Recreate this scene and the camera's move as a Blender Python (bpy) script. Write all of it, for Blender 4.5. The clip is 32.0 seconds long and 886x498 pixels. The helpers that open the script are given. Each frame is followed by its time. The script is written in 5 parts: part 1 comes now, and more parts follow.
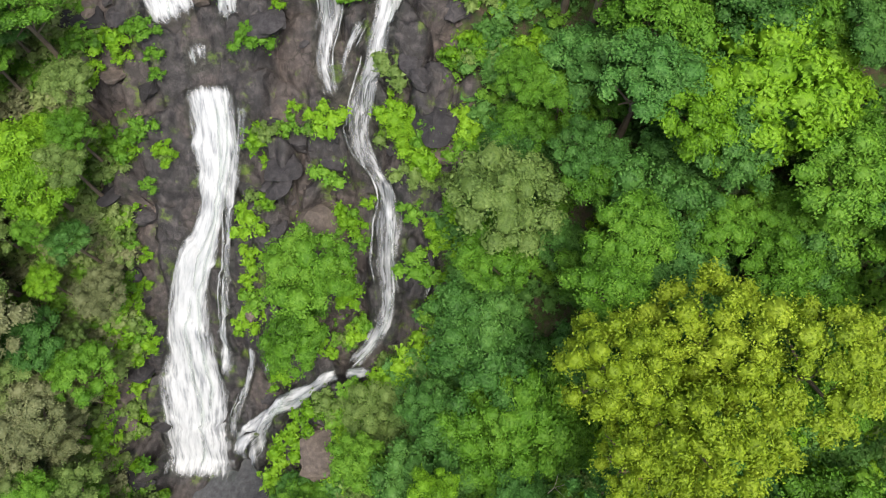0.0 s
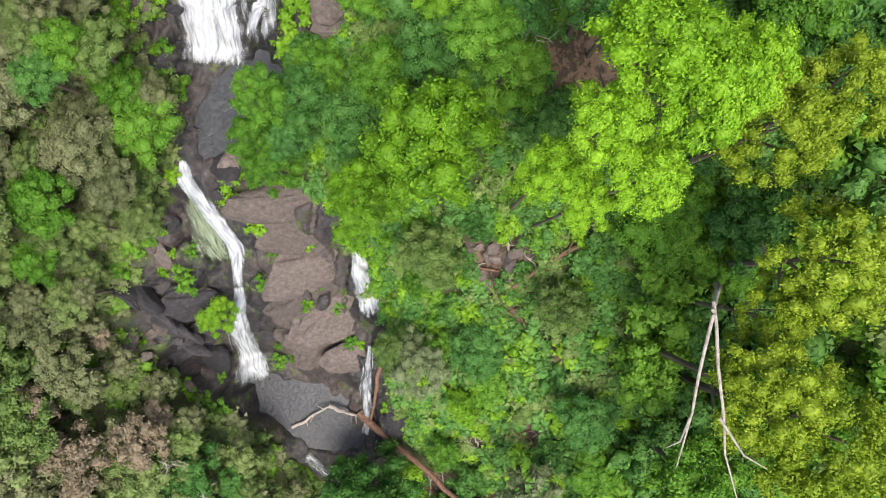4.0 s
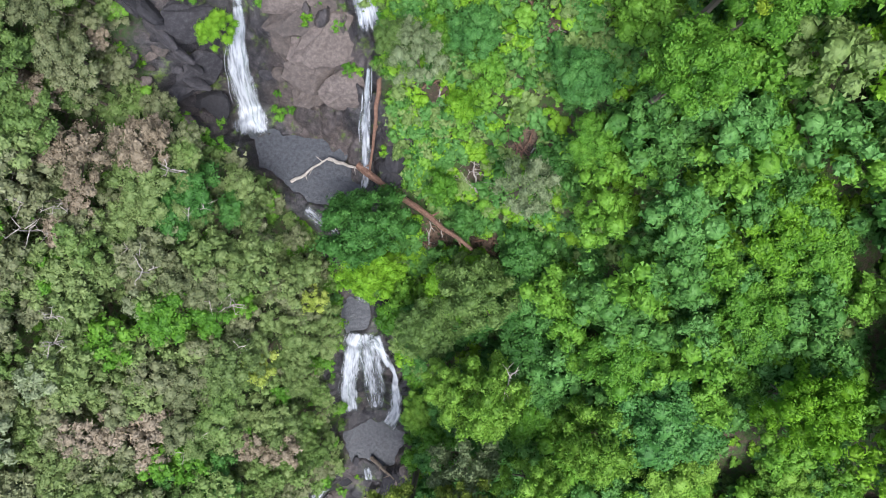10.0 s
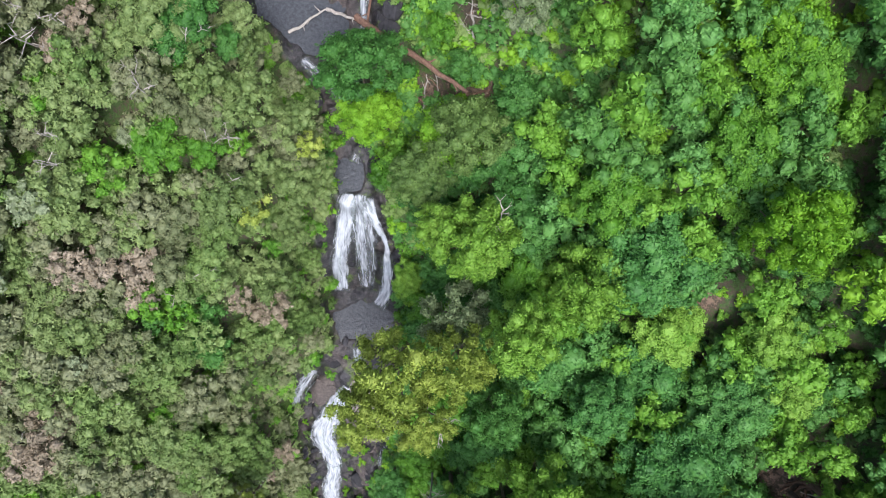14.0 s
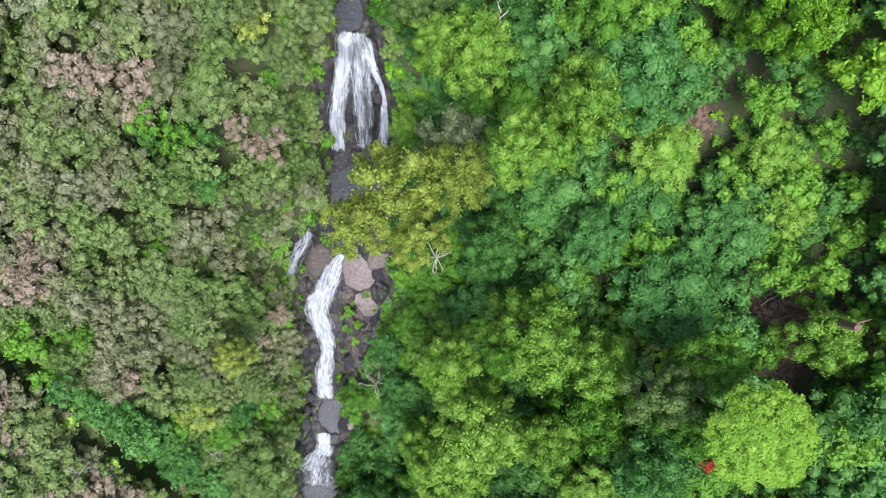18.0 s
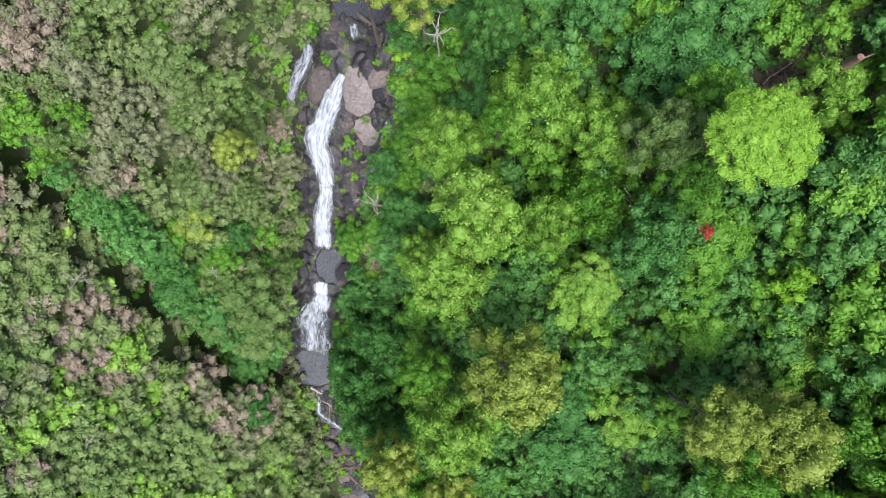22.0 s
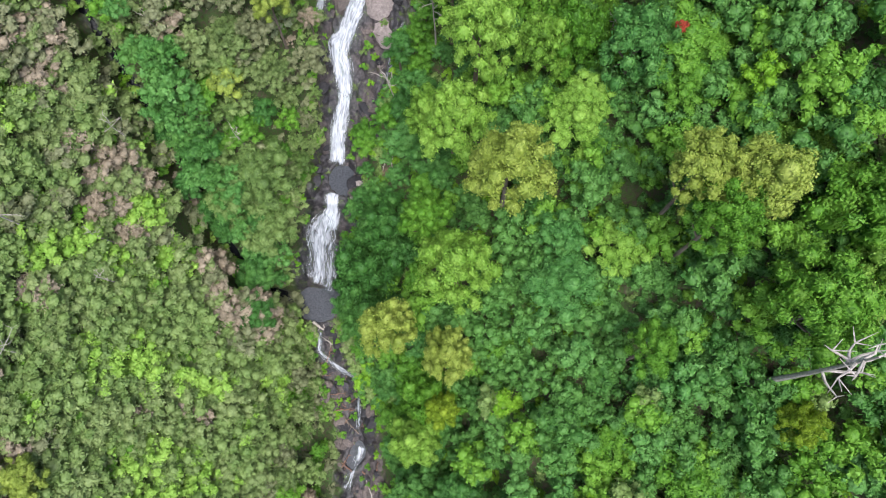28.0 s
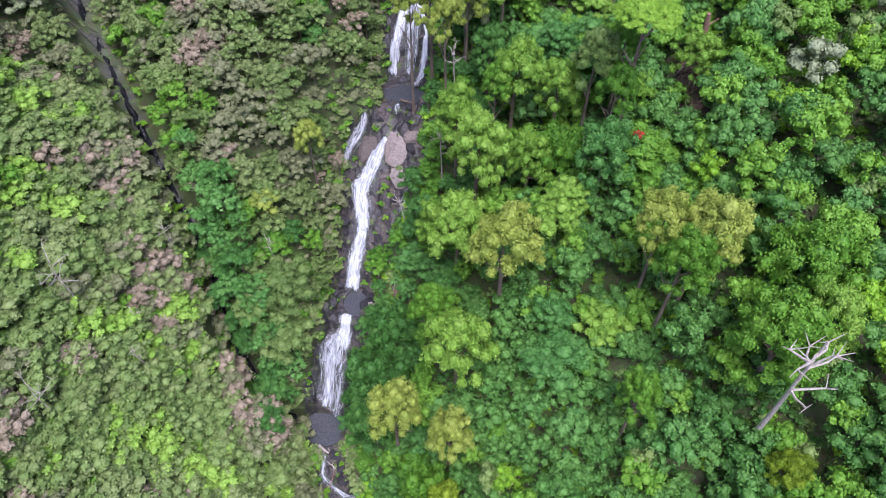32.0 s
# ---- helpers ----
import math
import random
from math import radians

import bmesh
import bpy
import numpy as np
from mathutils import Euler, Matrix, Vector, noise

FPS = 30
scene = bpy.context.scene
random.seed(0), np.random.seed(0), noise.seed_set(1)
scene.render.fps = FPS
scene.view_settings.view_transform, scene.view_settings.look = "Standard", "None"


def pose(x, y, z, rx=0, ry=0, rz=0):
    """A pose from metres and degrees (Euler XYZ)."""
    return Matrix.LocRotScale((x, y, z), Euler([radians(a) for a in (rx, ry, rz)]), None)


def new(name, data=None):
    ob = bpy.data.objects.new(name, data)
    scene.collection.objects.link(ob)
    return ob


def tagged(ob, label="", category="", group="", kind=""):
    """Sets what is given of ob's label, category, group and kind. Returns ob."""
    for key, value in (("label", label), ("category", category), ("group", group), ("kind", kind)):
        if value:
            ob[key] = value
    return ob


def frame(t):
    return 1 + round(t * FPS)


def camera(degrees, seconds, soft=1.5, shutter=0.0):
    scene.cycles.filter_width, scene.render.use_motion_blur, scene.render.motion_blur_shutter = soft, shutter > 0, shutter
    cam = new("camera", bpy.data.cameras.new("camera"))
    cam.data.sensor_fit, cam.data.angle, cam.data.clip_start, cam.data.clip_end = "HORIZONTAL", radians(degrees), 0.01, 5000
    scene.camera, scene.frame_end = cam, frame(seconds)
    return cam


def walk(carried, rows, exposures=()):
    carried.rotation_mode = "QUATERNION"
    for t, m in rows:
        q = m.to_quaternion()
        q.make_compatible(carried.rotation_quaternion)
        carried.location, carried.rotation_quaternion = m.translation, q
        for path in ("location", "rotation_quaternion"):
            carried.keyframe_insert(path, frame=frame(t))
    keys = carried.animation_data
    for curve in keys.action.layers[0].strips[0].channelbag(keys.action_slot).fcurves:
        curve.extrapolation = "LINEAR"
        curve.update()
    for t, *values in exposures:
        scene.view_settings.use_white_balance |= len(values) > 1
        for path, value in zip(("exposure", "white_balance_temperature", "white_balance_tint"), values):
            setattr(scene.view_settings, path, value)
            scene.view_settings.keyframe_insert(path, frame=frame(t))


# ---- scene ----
cam = camera(65.35, 32.0, soft=1.0)
TILT = -70.6
ROWS = [
    (0, 0.01, -0, 99.69, -0.53, -0.94, 2.14),
    (0.5, -0.11, -2.26, 99.69, -0.6, -2.86, 2.18),
    (1, -0.2, -4.61, 99.6, -0.59, -5.01, 2.15),
    (1.5, -0.31, -6.89, 99.49, -0.57, -6.99, 2.2),
    (2, -0.33, -9.26, 99.44, -0.46, -9.3, 2.24),
    (2.5, -0.44, -11.55, 99.4, -0.42, -11.37, 2.3),
    (3, -0.54, -13.9, 99.36, -0.36, -13.76, 2.36),
    (3.5, -0.6, -16.19, 99.33, -0.26, -15.85, 2.35),
    (4, -0.63, -18.6, 99.27, -0.15, -18.21, 2.36),
    (4.5, -0.69, -21.01, 99.24, -0.12, -19.53, 2.42),
    (6.5, -1.07, -30.41, 99.41, -0.14, -19.66, 2.5),
    (7, -1.19, -32.68, 99.4, -0.19, -19.8, 2.55),
    (7.5, -1.29, -34.88, 99.46, -0.21, -19.85, 2.53),
    (8, -1.42, -37.36, 99.41, -0.28, -19.82, 2.57),
    (8.5, -1.58, -39.69, 99.43, -0.36, -19.75, 2.56),
    (9, -1.73, -41.91, 99.46, -0.38, -19.88, 2.4),
    (9.5, -1.71, -44.2, 99.43, -0.28, -19.83, 2.28),
    (10, -1.71, -46.56, 99.41, -0.21, -19.83, 2.13),
    (10.5, -1.8, -48.79, 99.42, -0.18, -19.79, 1.95),
    (11, -1.94, -50.98, 99.55, -0.24, -19.9, 1.79),
    (11.5, -2.11, -53.13, 99.61, -0.31, -19.95, 1.62),
    (12, -2.26, -55.4, 99.68, -0.36, -19.98, 1.37),
    (12.5, -2.33, -57.62, 99.72, -0.38, -19.96, 1.19),
    (13, -2.39, -59.96, 99.81, -0.4, -19.95, 0.95),
    (13.5, -2.44, -62.27, 99.85, -0.41, -19.85, 0.71),
    (14, -2.5, -64.67, 99.91, -0.44, -19.84, 0.51),
    (14.5, -2.56, -67.14, 99.92, -0.48, -19.72, 0.36),
    (16.5, -2.32, -78.08, 100.06, -0.39, -19.36, -0.04),
    (17, -2.37, -81.01, 100.06, -0.41, -19.34, -0.15),
    (17.5, -2.43, -83.93, 100.04, -0.39, -19.24, -0.32),
    (18, -2.49, -87.08, 100.02, -0.4, -19.15, -0.44),
    (18.5, -2.55, -90.17, 100.02, -0.38, -19.05, -0.63),
    (19, -2.55, -93.38, 99.94, -0.35, -19.02, -0.75),
    (19.5, -2.52, -96.67, 99.85, -0.3, -18.89, -0.93),
    (20, -2.53, -100.15, 99.77, -0.32, -18.91, -1.01),
    (20.5, -2.5, -103.68, 99.73, -0.3, -18.87, -1.12),
    (21, -2.44, -107.52, 99.68, -0.29, -18.98, -1.17),
    (21.5, -2.33, -111.49, 99.56, -0.23, -18.93, -1.29),
    (22, -2.18, -115.72, 99.41, -0.16, -19.03, -1.34),
    (22.5, -2.05, -119.93, 99.35, -0.11, -19.06, -1.44),
    (23, -1.98, -124.27, 99.27, -0.09, -19.29, -1.53),
    (23.5, -1.9, -128.51, 99.18, -0.01, -19.43, -1.71),
    (24, -1.8, -132.74, 99.08, 0.08, -19.69, -1.88),
    (24.5, -1.69, -136.83, 99.07, 0.15, -19.71, -2.04),
    (25, -1.55, -141.03, 99.05, 0.21, -19.1, -2.15),
    (25.5, -1.31, -145.26, 99.01, 0.32, -16.46, -2.26),
    (27.5, 0.4, -162.87, 99.29, 0.91, -7.18, -2.87),
    (28, 0.66, -167.28, 99.26, 0.95, -4.34, -3.05),
    (28.5, 0.79, -171.6, 99.34, 0.93, -1.59, -3.2),
    (29, 0.93, -175.82, 99.42, 0.92, 1.15, -3.25),
    (29.5, 1.13, -179.94, 99.44, 0.94, 3.89, -3.37),
    (30, 1.42, -183.96, 99.48, 0.96, 6.67, -3.45),
    (30.5, 1.74, -187.8, 99.52, 1.04, 9.29, -3.52),
    (31, 2.02, -191.67, 99.61, 1.11, 11.94, -3.56),
    (31.5, 2.12, -195.41, 99.7, 1.08, 14.46, -3.59),
    (32, 2.15, -199.2, 99.91, 1.03, 16.93, -3.62),
]
EXPOSURES = [(0, 0.66, 7000, 9), (4, 0.84, 6800, 11), (8, 0.82, 5950, 12), (19, 0.91, 5950, 14), (28, 0.85, 6050, 13), (32, 0.9, 5700, 27)]
walk(cam, [(t, Matrix.Translation((x, y, z)) @ pose(0, 0, 0, TILT, 0, 0) @ pose(0, 0, 0, 90 + pitch, roll, yaw)) for t, x, y, z, yaw, pitch, roll in ROWS], EXPOSURES)

# ---- light: a bright overcast sky ----
world = bpy.data.worlds.new("overcast_sky")
scene.world = world
world.use_nodes = True
sky = world.node_tree.nodes.new("ShaderNodeTexSky")
sky.sky_type, sky.sun_disc = "NISHITA", False
sky.sun_elevation, sky.sun_rotation = radians(70), radians(165)
sky.air_density, sky.dust_density = 1.0, 4.0
world.node_tree.links.new(sky.outputs[0], world.node_tree.nodes["Background"].inputs["Color"])
world.node_tree.nodes["Background"].inputs["Strength"].default_value = 0.12
sun = new("sun", bpy.data.lights.new("sun", "SUN"))
sun.data.energy, sun.data.angle, sun.data.color = 2.6, radians(30), (1.0, 0.97, 0.92)
sun.rotation_euler = (radians(20), 0, radians(15))

# ---- ground ----
# The plan runs from the upper falls (y 40) down the gorge to the creek (y -215); x points to the right bank.
CY = [75, 45, 31, 28, 21, 12, 2.5, -2.6, -8, -12, -17, -23, -29, -38, -50, -59, -66, -72.5, -80, -86, -98, -108, -115, -123, -126, -138, -147, -152, -173, -215]
CX = [-14, -16, -17, -17, -19, -20.5, -22.5, -21, -24, -23.5, -22, -24.3, -25.2, -16.5, -13, -14.4, -15, -15, -15, -19, -21, -23, -24, -23, -22.5, -27.5, -26.5, -25, -17, -15]
CZ = [70.9, 63.9, 58.4, 56.4, 50.9, 43.4, 34.3, 34.1, 33.5, 31.9, 27.9, 22.9, 13.5, 13.1, 8.9, 5.9, -1.1, -7.4, -7.7, -10.1, -18.6, -26.6, -32.3, -32.9, -35.1, -50.5, -50.8, -52.5, -54.4, -61.1]
RY = [75, 40, 28, 20, 12, 3, -3, -8, -12, -17, -24, -29, -35, -42, -50, -57, -65, -73, -80, -85, -92, -100, -108, -115, -122, -130, -138, -146, -155, -165, -175, -215]
RL = [-26, -26, -24.5, -24.5, -26, -28.5, -26, -27, -28.5, -32.5, -35.5, -35, -27, -20, -16, -17, -19.5, -19.5, -19.5, -24.5, -26.5, -26, -26.5, -27.5, -28, -30, -33, -29, -27, -22.5, -20.5, -19]
RR = [3, 3, 3, 1.5, 1, -6.5, -14, -18, -12, -8, -8, -8, -7, -8, -11, -10.5, -7.8, -7.8, -9.5, -9.5, -9.5, -11.5, -15, -17, -17.5, -19.5, -22, -23, -19, -13, -11, -11]
SY = [75, 40, 15, -5, -22, -40, -60, -80, -100, -120, -140, -160, -215]
SIDE = {
    -110: [95, 88, 78, 72, 64, 58, 48, 42, 38, 34, 34, 28, 16],
    -60: [85, 78, 62, 52, 46, 34, 24, 9, 8, 12, 12, 6, -4],
    -30: [76, 68, 49, 42, 34, 24, 17, 11, 0, -16, -15, -15, -24],
    -12: [71, 64, 46, 37, 28, 20, 13, 0, -6, -18, -42, -45, -53],
    15: [71, 63, 50, 42, 27, 17, 8, 0, -14, -25, -36, -38, -46],
    35: [73, 66, 57, 50, 41, 32, 21, 9, 1, -5, -15, -20, -30],
    70: [80, 72, 62, 55, 46, 40, 33, 22, 16, 11, 2, -9, -20],
    130: [100, 92, 84, 78, 70, 64, 58, 50, 44, 38, 30, 22, 10],
}
POOLS = [  # x, y, half length, half width, turn, level
    (-20.0, -2.6, 5.5, 3.3, 40, 34.0),
    (-19.3, -36.2, 7.4, 3.7, -30, 13.3),
    (-14.3, -55.5, 2.6, 1.9, 90, 7.9),
    (-14.0, -76.6, 4.6, 3.5, 0, -7.4),
    (-22.2, -118.4, 3.2, 2.5, 90, -32.5),
    (-28.6, -141.0, 6.0, 3.8, 0, -50.5),
    (-17.2, -172.5, 2.6, 1.6, 80, -54.4),
]
RAVINE = [(-150, -5), (-100, -52), (-73.7, -88.9), (-67.3, -97.6), (-60.8, -106.4), (-57, -111.5), (-52, -119), (-46, -131), (-39.5, -138.5), (-33, -140)]
RAVINE_Z = [66, 26, -1.5, -8.5, -14.5, -19.5, -26, -36, -47, -50.5]
HOLLOWS = [(-27.2, -91.6, 4.5, -6.5), (-23.8, -86.4, 3.2, -2.6), (-18.6, -40.5, 3.0, -2.5)]  # x, y, reach, depth


def table(y, knots, values):
    return np.interp(-np.asarray(y, float), -np.array(knots, float), np.array(values, float))


def hash2(i, j, seed):
    h = (i.astype(np.int64) * 374761393 + j.astype(np.int64) * 668265263 + seed * 974634777) & 0x7FFFFFFF
    h = ((h ^ (h >> 13)) * 1274126177) & 0x7FFFFFFF
    return ((h ^ (h >> 16)) & 0xFFFF) / 65535.0


def vnoise(x, y, seed=0):
    """Smooth value noise in 0..1 on arrays."""
    i, j = np.floor(x), np.floor(y)
    u, v = x - i, y - j
    u, v = u * u * (3 - 2 * u), v * v * (3 - 2 * v)
    a, b = hash2(i, j, seed), hash2(i + 1, j, seed)
    c, d = hash2(i, j + 1, seed), hash2(i + 1, j + 1, seed)
    return (a * (1 - u) + b * u) * (1 - v) + (c * (1 - u) + d * u) * v


def fbm(x, y, seed=0, octaves=4):
    total, amp = 0.0, 0.5
    for k in range(octaves):
        total, amp, x, y = total + amp * vnoise(x, y, seed + k), amp * 0.5, x * 2.03 + 7.1, y * 2.03 + 3.7
    return total


def cells(x, y, seed):
    """Jointed blocks: height of each block with a slight tilt, the joint between blocks, and a chance value of the block."""
    i, j = np.floor(x), np.floor(y)
    best, second = np.full(np.shape(x), 9e9), np.full(np.shape(x), 9e9)
    value, chance = np.zeros(np.shape(x)), np.zeros(np.shape(x))
    for di in (-1, 0, 1):
        for dj in (-1, 0, 1):
            px, py = i + di + hash2(i + di, j + dj, seed), j + dj + hash2(i + di, j + dj, seed + 1)
            d = np.hypot(x - px, y - py)
            c = hash2(i + di, j + dj, seed + 2)
            h = c + 0.9 * (hash2(i + di, j + dj, seed + 3) - 0.5) * (x - px) + 0.9 * (hash2(i + di, j + dj, seed + 4) - 0.5) * (y - py) - 0.45 * d * d
            near = d < best
            second = np.where(near, best, np.minimum(second, d))
            value, chance, best = np.where(near, h, value), np.where(near, c, chance), np.where(near, d, best)
    return value, np.exp(-(((second - best) / 0.10) ** 2)), chance


def joints(x, y):
    """The large and the small blocks of the rock at a place."""
    wx, wy = x + 1.2 * fbm(x * 0.4, y * 0.4, 31), y + 1.2 * fbm(x * 0.4, y * 0.4, 37)
    return cells(wx * 0.38, wy * 0.28, 21), cells(wx * 0.95 + 5.3, wy * 0.75, 27)


def segment_distance(x, y, line):
    best = np.full(np.shape(x), 1e9)
    for (ax, ay), (bx, by) in zip(line, line[1:]):
        dx, dy = bx - ax, by - ay
        s = np.clip(((x - ax) * dx + (y - ay) * dy) / (dx * dx + dy * dy), 0, 1)
        best = np.minimum(best, np.hypot(x - ax - s * dx, y - ay - s * dy))
    return best


def past_ravine(x, y):
    """True on the ridge beyond the side ravine."""
    rx, ry = np.array([p[0] for p in RAVINE], float), np.array([p[1] for p in RAVINE], float)
    return np.where(y > -140, x < np.interp(-np.asarray(y, float), -ry, rx), x < -33 + 0.55 * (-140 - np.asarray(y, float)))


def rockiness(x, y):
    """1 on the bare rock of the gorge bed, 0 in the forest."""
    x, y = np.asarray(x, float), np.asarray(y, float)
    edge = 2.6 * (fbm(x * 0.35, y * 0.35, 11) - 0.47)
    inside = np.minimum(x - table(y, RY, RL), table(y, RY, RR) - x) + 2 * edge
    slot = 0.9 - segment_distance(x, y, RAVINE)
    return np.clip(np.maximum(inside, slot) / 1.2 + 0.5, 0, 1)


def base_ground(x, y):
    x, y = np.asarray(x, float), np.asarray(y, float)
    cx, cz = table(y, CY, CX), table(y, CY, CZ)
    d = x - cx
    offs = sorted(SIDE)
    levels = {o: table(y, SY, SIDE[o]) for o in offs}
    levels[-2.5] = levels[2.5] = cz
    offs = sorted(levels)
    z = levels[offs[0]] * 1.0
    for a, b in zip(offs, offs[1:]):
        s = np.clip((d - a) / (b - a), 0, 1)
        z = np.where(d >= a, levels[a] * (1 - s) + levels[b] * s, z)
    for hx, hy, reach, depth in HOLLOWS:
        z = z + depth * np.exp(-(np.hypot(x - hx, y - hy) / reach) ** 2)
    # the ridge falls evenly towards the creek; the ravine is a narrow cut between it and the dry slope
    ridge = -20.8 - 1.16 * (x + 50) - 0.02 * (y + 130)
    beyond = past_ravine(x, y)
    low = np.clip((y + 215) / 40, 0, 1) * np.clip((-98 - y) / 12, 0, 1) * np.clip((x + 110) / 20, 0, 1) * np.clip((-31 - x) / 6, 0, 1)
    z = np.where(beyond, z * (1 - low) + np.maximum(ridge, z - 6) * low, z)
    floor = np.interp(-y, [-p[1] for p in RAVINE], RAVINE_Z)
    away = segment_distance(x, y, RAVINE)
    wall = np.clip((away - 0.7) / np.where(beyond, 4.5, 8.0), 0, 1)
    wall = wall * wall * (3 - 2 * wall)
    return np.where(away < 9, floor + (z - floor) * wall, z)


def ground(x, y):
    """Ground height, with the blocky relief of the rock and the soft one of the soil."""
    x, y = np.asarray(x, float), np.asarray(y, float)
    z = base_ground(x, y)
    rock = rockiness(x, y)
    (big, gap, _), (small, chink, _) = joints(x, y)
    rough = 2.3 * (big - 0.4) - 0.7 * gap + 0.6 * (small - 0.4) - 0.25 * chink + 0.45 * (fbm(x * 1.3, y * 1.3, 41, 4) - 0.47)
    soil = 1.6 * (fbm(x * 0.12, y * 0.12, 51, 3) - 0.45) + 0.5 * (fbm(x * 0.7, y * 0.7, 55, 3) - 0.45)
    z = z + rock * rough * np.clip(np.abs(x - table(y, CY, CX)) / 4, 0.35, 1) + (1 - rock) * soil
    for px, py, a, b, turn, level in POOLS:
        c, s = math.cos(math.radians(turn)), math.sin(math.radians(turn))
        u, v = ((x - px) * c + (y - py) * s) / a, ((y - py) * c - (x - px) * s) / b
        far = np.hypot(u, v) + 0.95 * (fbm(x * 0.5, y * 0.5, 83, 3) - 0.45)
        rim = np.clip((2.0 - far) / 0.4, 0, 1)
        z = np.maximum(z, (level + 0.3 + 0.8 * (fbm(x * 0.8, y * 0.8, 87, 3) - 0.4)) * rim + z * (1 - rim))
        inside = np.clip((1.08 - far) / 0.2, 0, 1)
        z = z * (1 - inside) + (level - 0.7) * inside
    return z


# ---- materials ----
def nodes_of(mat):
    mat.use_nodes = True
    tree = mat.node_tree
    return tree.nodes, tree.links, tree.nodes["Principled BSDF"]


def node(nodes, kind, **inputs):
    n = nodes.new(kind)
    for key, value in inputs.items():
        n.inputs[key.replace("_", " ")].default_value = value
    return n


def ramp(nodes, stops):
    r = nodes.new("ShaderNodeValToRGB")
    el = r.color_ramp.elements
    while len(el) < len(stops):
        el.new(0.5)
    for e, (pos, col) in zip(el, stops):
        e.position, e.color = pos, (*col, 1) if len(col) == 3 else col
    return r


def leaf_material(name, dark, mid, light, gloss=0.5):
    """Foliage: each leaf and each tree varies in colour; some light comes through the leaf."""
    m = bpy.data.materials.new(name)
    nodes, links, bsdf = nodes_of(m)
    geo, info = nodes.new("ShaderNodeNewGeometry"), nodes.new("ShaderNodeObjectInfo")
    tint = nodes.new("ShaderNodeAttribute")
    tint.attribute_name = "tint"
    coord = nodes.new("ShaderNodeNewGeometry")
    big = node(nodes, "ShaderNodeTexNoise", Scale=0.45, Detail=2.0)
    links.new(coord.outputs["Position"], big.inputs["Vector"])
    add = nodes.new("ShaderNodeMath")
    add.operation = "MULTIPLY_ADD"
    links.new(geo.outputs["Random Per Island"], add.inputs[0])
    add.inputs[1].default_value = 0.36
    tree_part = nodes.new("ShaderNodeMath")
    tree_part.operation = "ADD"
    links.new(info.outputs["Random"], tree_part.inputs[0])
    links.new(tint.outputs["Fac"], tree_part.inputs[1])
    scaled = nodes.new("ShaderNodeMath")
    scaled.operation = "MULTIPLY_ADD"
    links.new(tree_part.outputs[0], scaled.inputs[0])
    scaled.inputs[1].default_value = 0.34
    links.new(big.outputs["Fac"], scaled.inputs[2])
    shift = nodes.new("ShaderNodeMath")
    shift.operation = "SUBTRACT"
    links.new(scaled.outputs[0], shift.inputs[0])
    shift.inputs[1].default_value = 0.32
    fine = node(nodes, "ShaderNodeTexNoise", Scale=3.2, Detail=5.0, Roughness=0.68)
    links.new(coord.outputs["Position"], fine.inputs["Vector"])
    speck = nodes.new("ShaderNodeMath")
    speck.operation = "MULTIPLY_ADD"
    links.new(fine.outputs["Fac"], speck.inputs[0])
    speck.inputs[1].default_value = 0.55
    links.new(shift.outputs[0], speck.inputs[2])
    less = nodes.new("ShaderNodeMath")
    less.operation = "SUBTRACT"
    links.new(speck.outputs[0], less.inputs[0])
    less.inputs[1].default_value = 0.3
    links.new(less.outputs[0], add.inputs[2])
    bump = node(nodes, "ShaderNodeBump", Strength=0.55, Distance=0.2)
    links.new(fine.outputs["Fac"], bump.inputs["Height"])
    links.new(bump.outputs[0], bsdf.inputs["Normal"])
    col = ramp(nodes, [(0.05, dark), (0.45, mid), (0.95, light)])
    links.new(add.outputs[0], col.inputs["Fac"])
    links.new(col.outputs["Color"], bsdf.inputs["Base Color"])
    bsdf.inputs["Roughness"].default_value = gloss
    bsdf.inputs["Specular IOR Level"].default_value = 0.3
    trans = nodes.new("ShaderNodeBsdfTranslucent")
    links.new(col.outputs["Color"], trans.inputs["Color"])
    mix = node(nodes, "ShaderNodeMixShader", Fac=0.22)
    links.new(bsdf.outputs[0], mix.inputs[1])
    links.new(trans.outputs[0], mix.inputs[2])
    links.new(mix.outputs[0], nodes["Material Output"].inputs["Surface"])
    return m


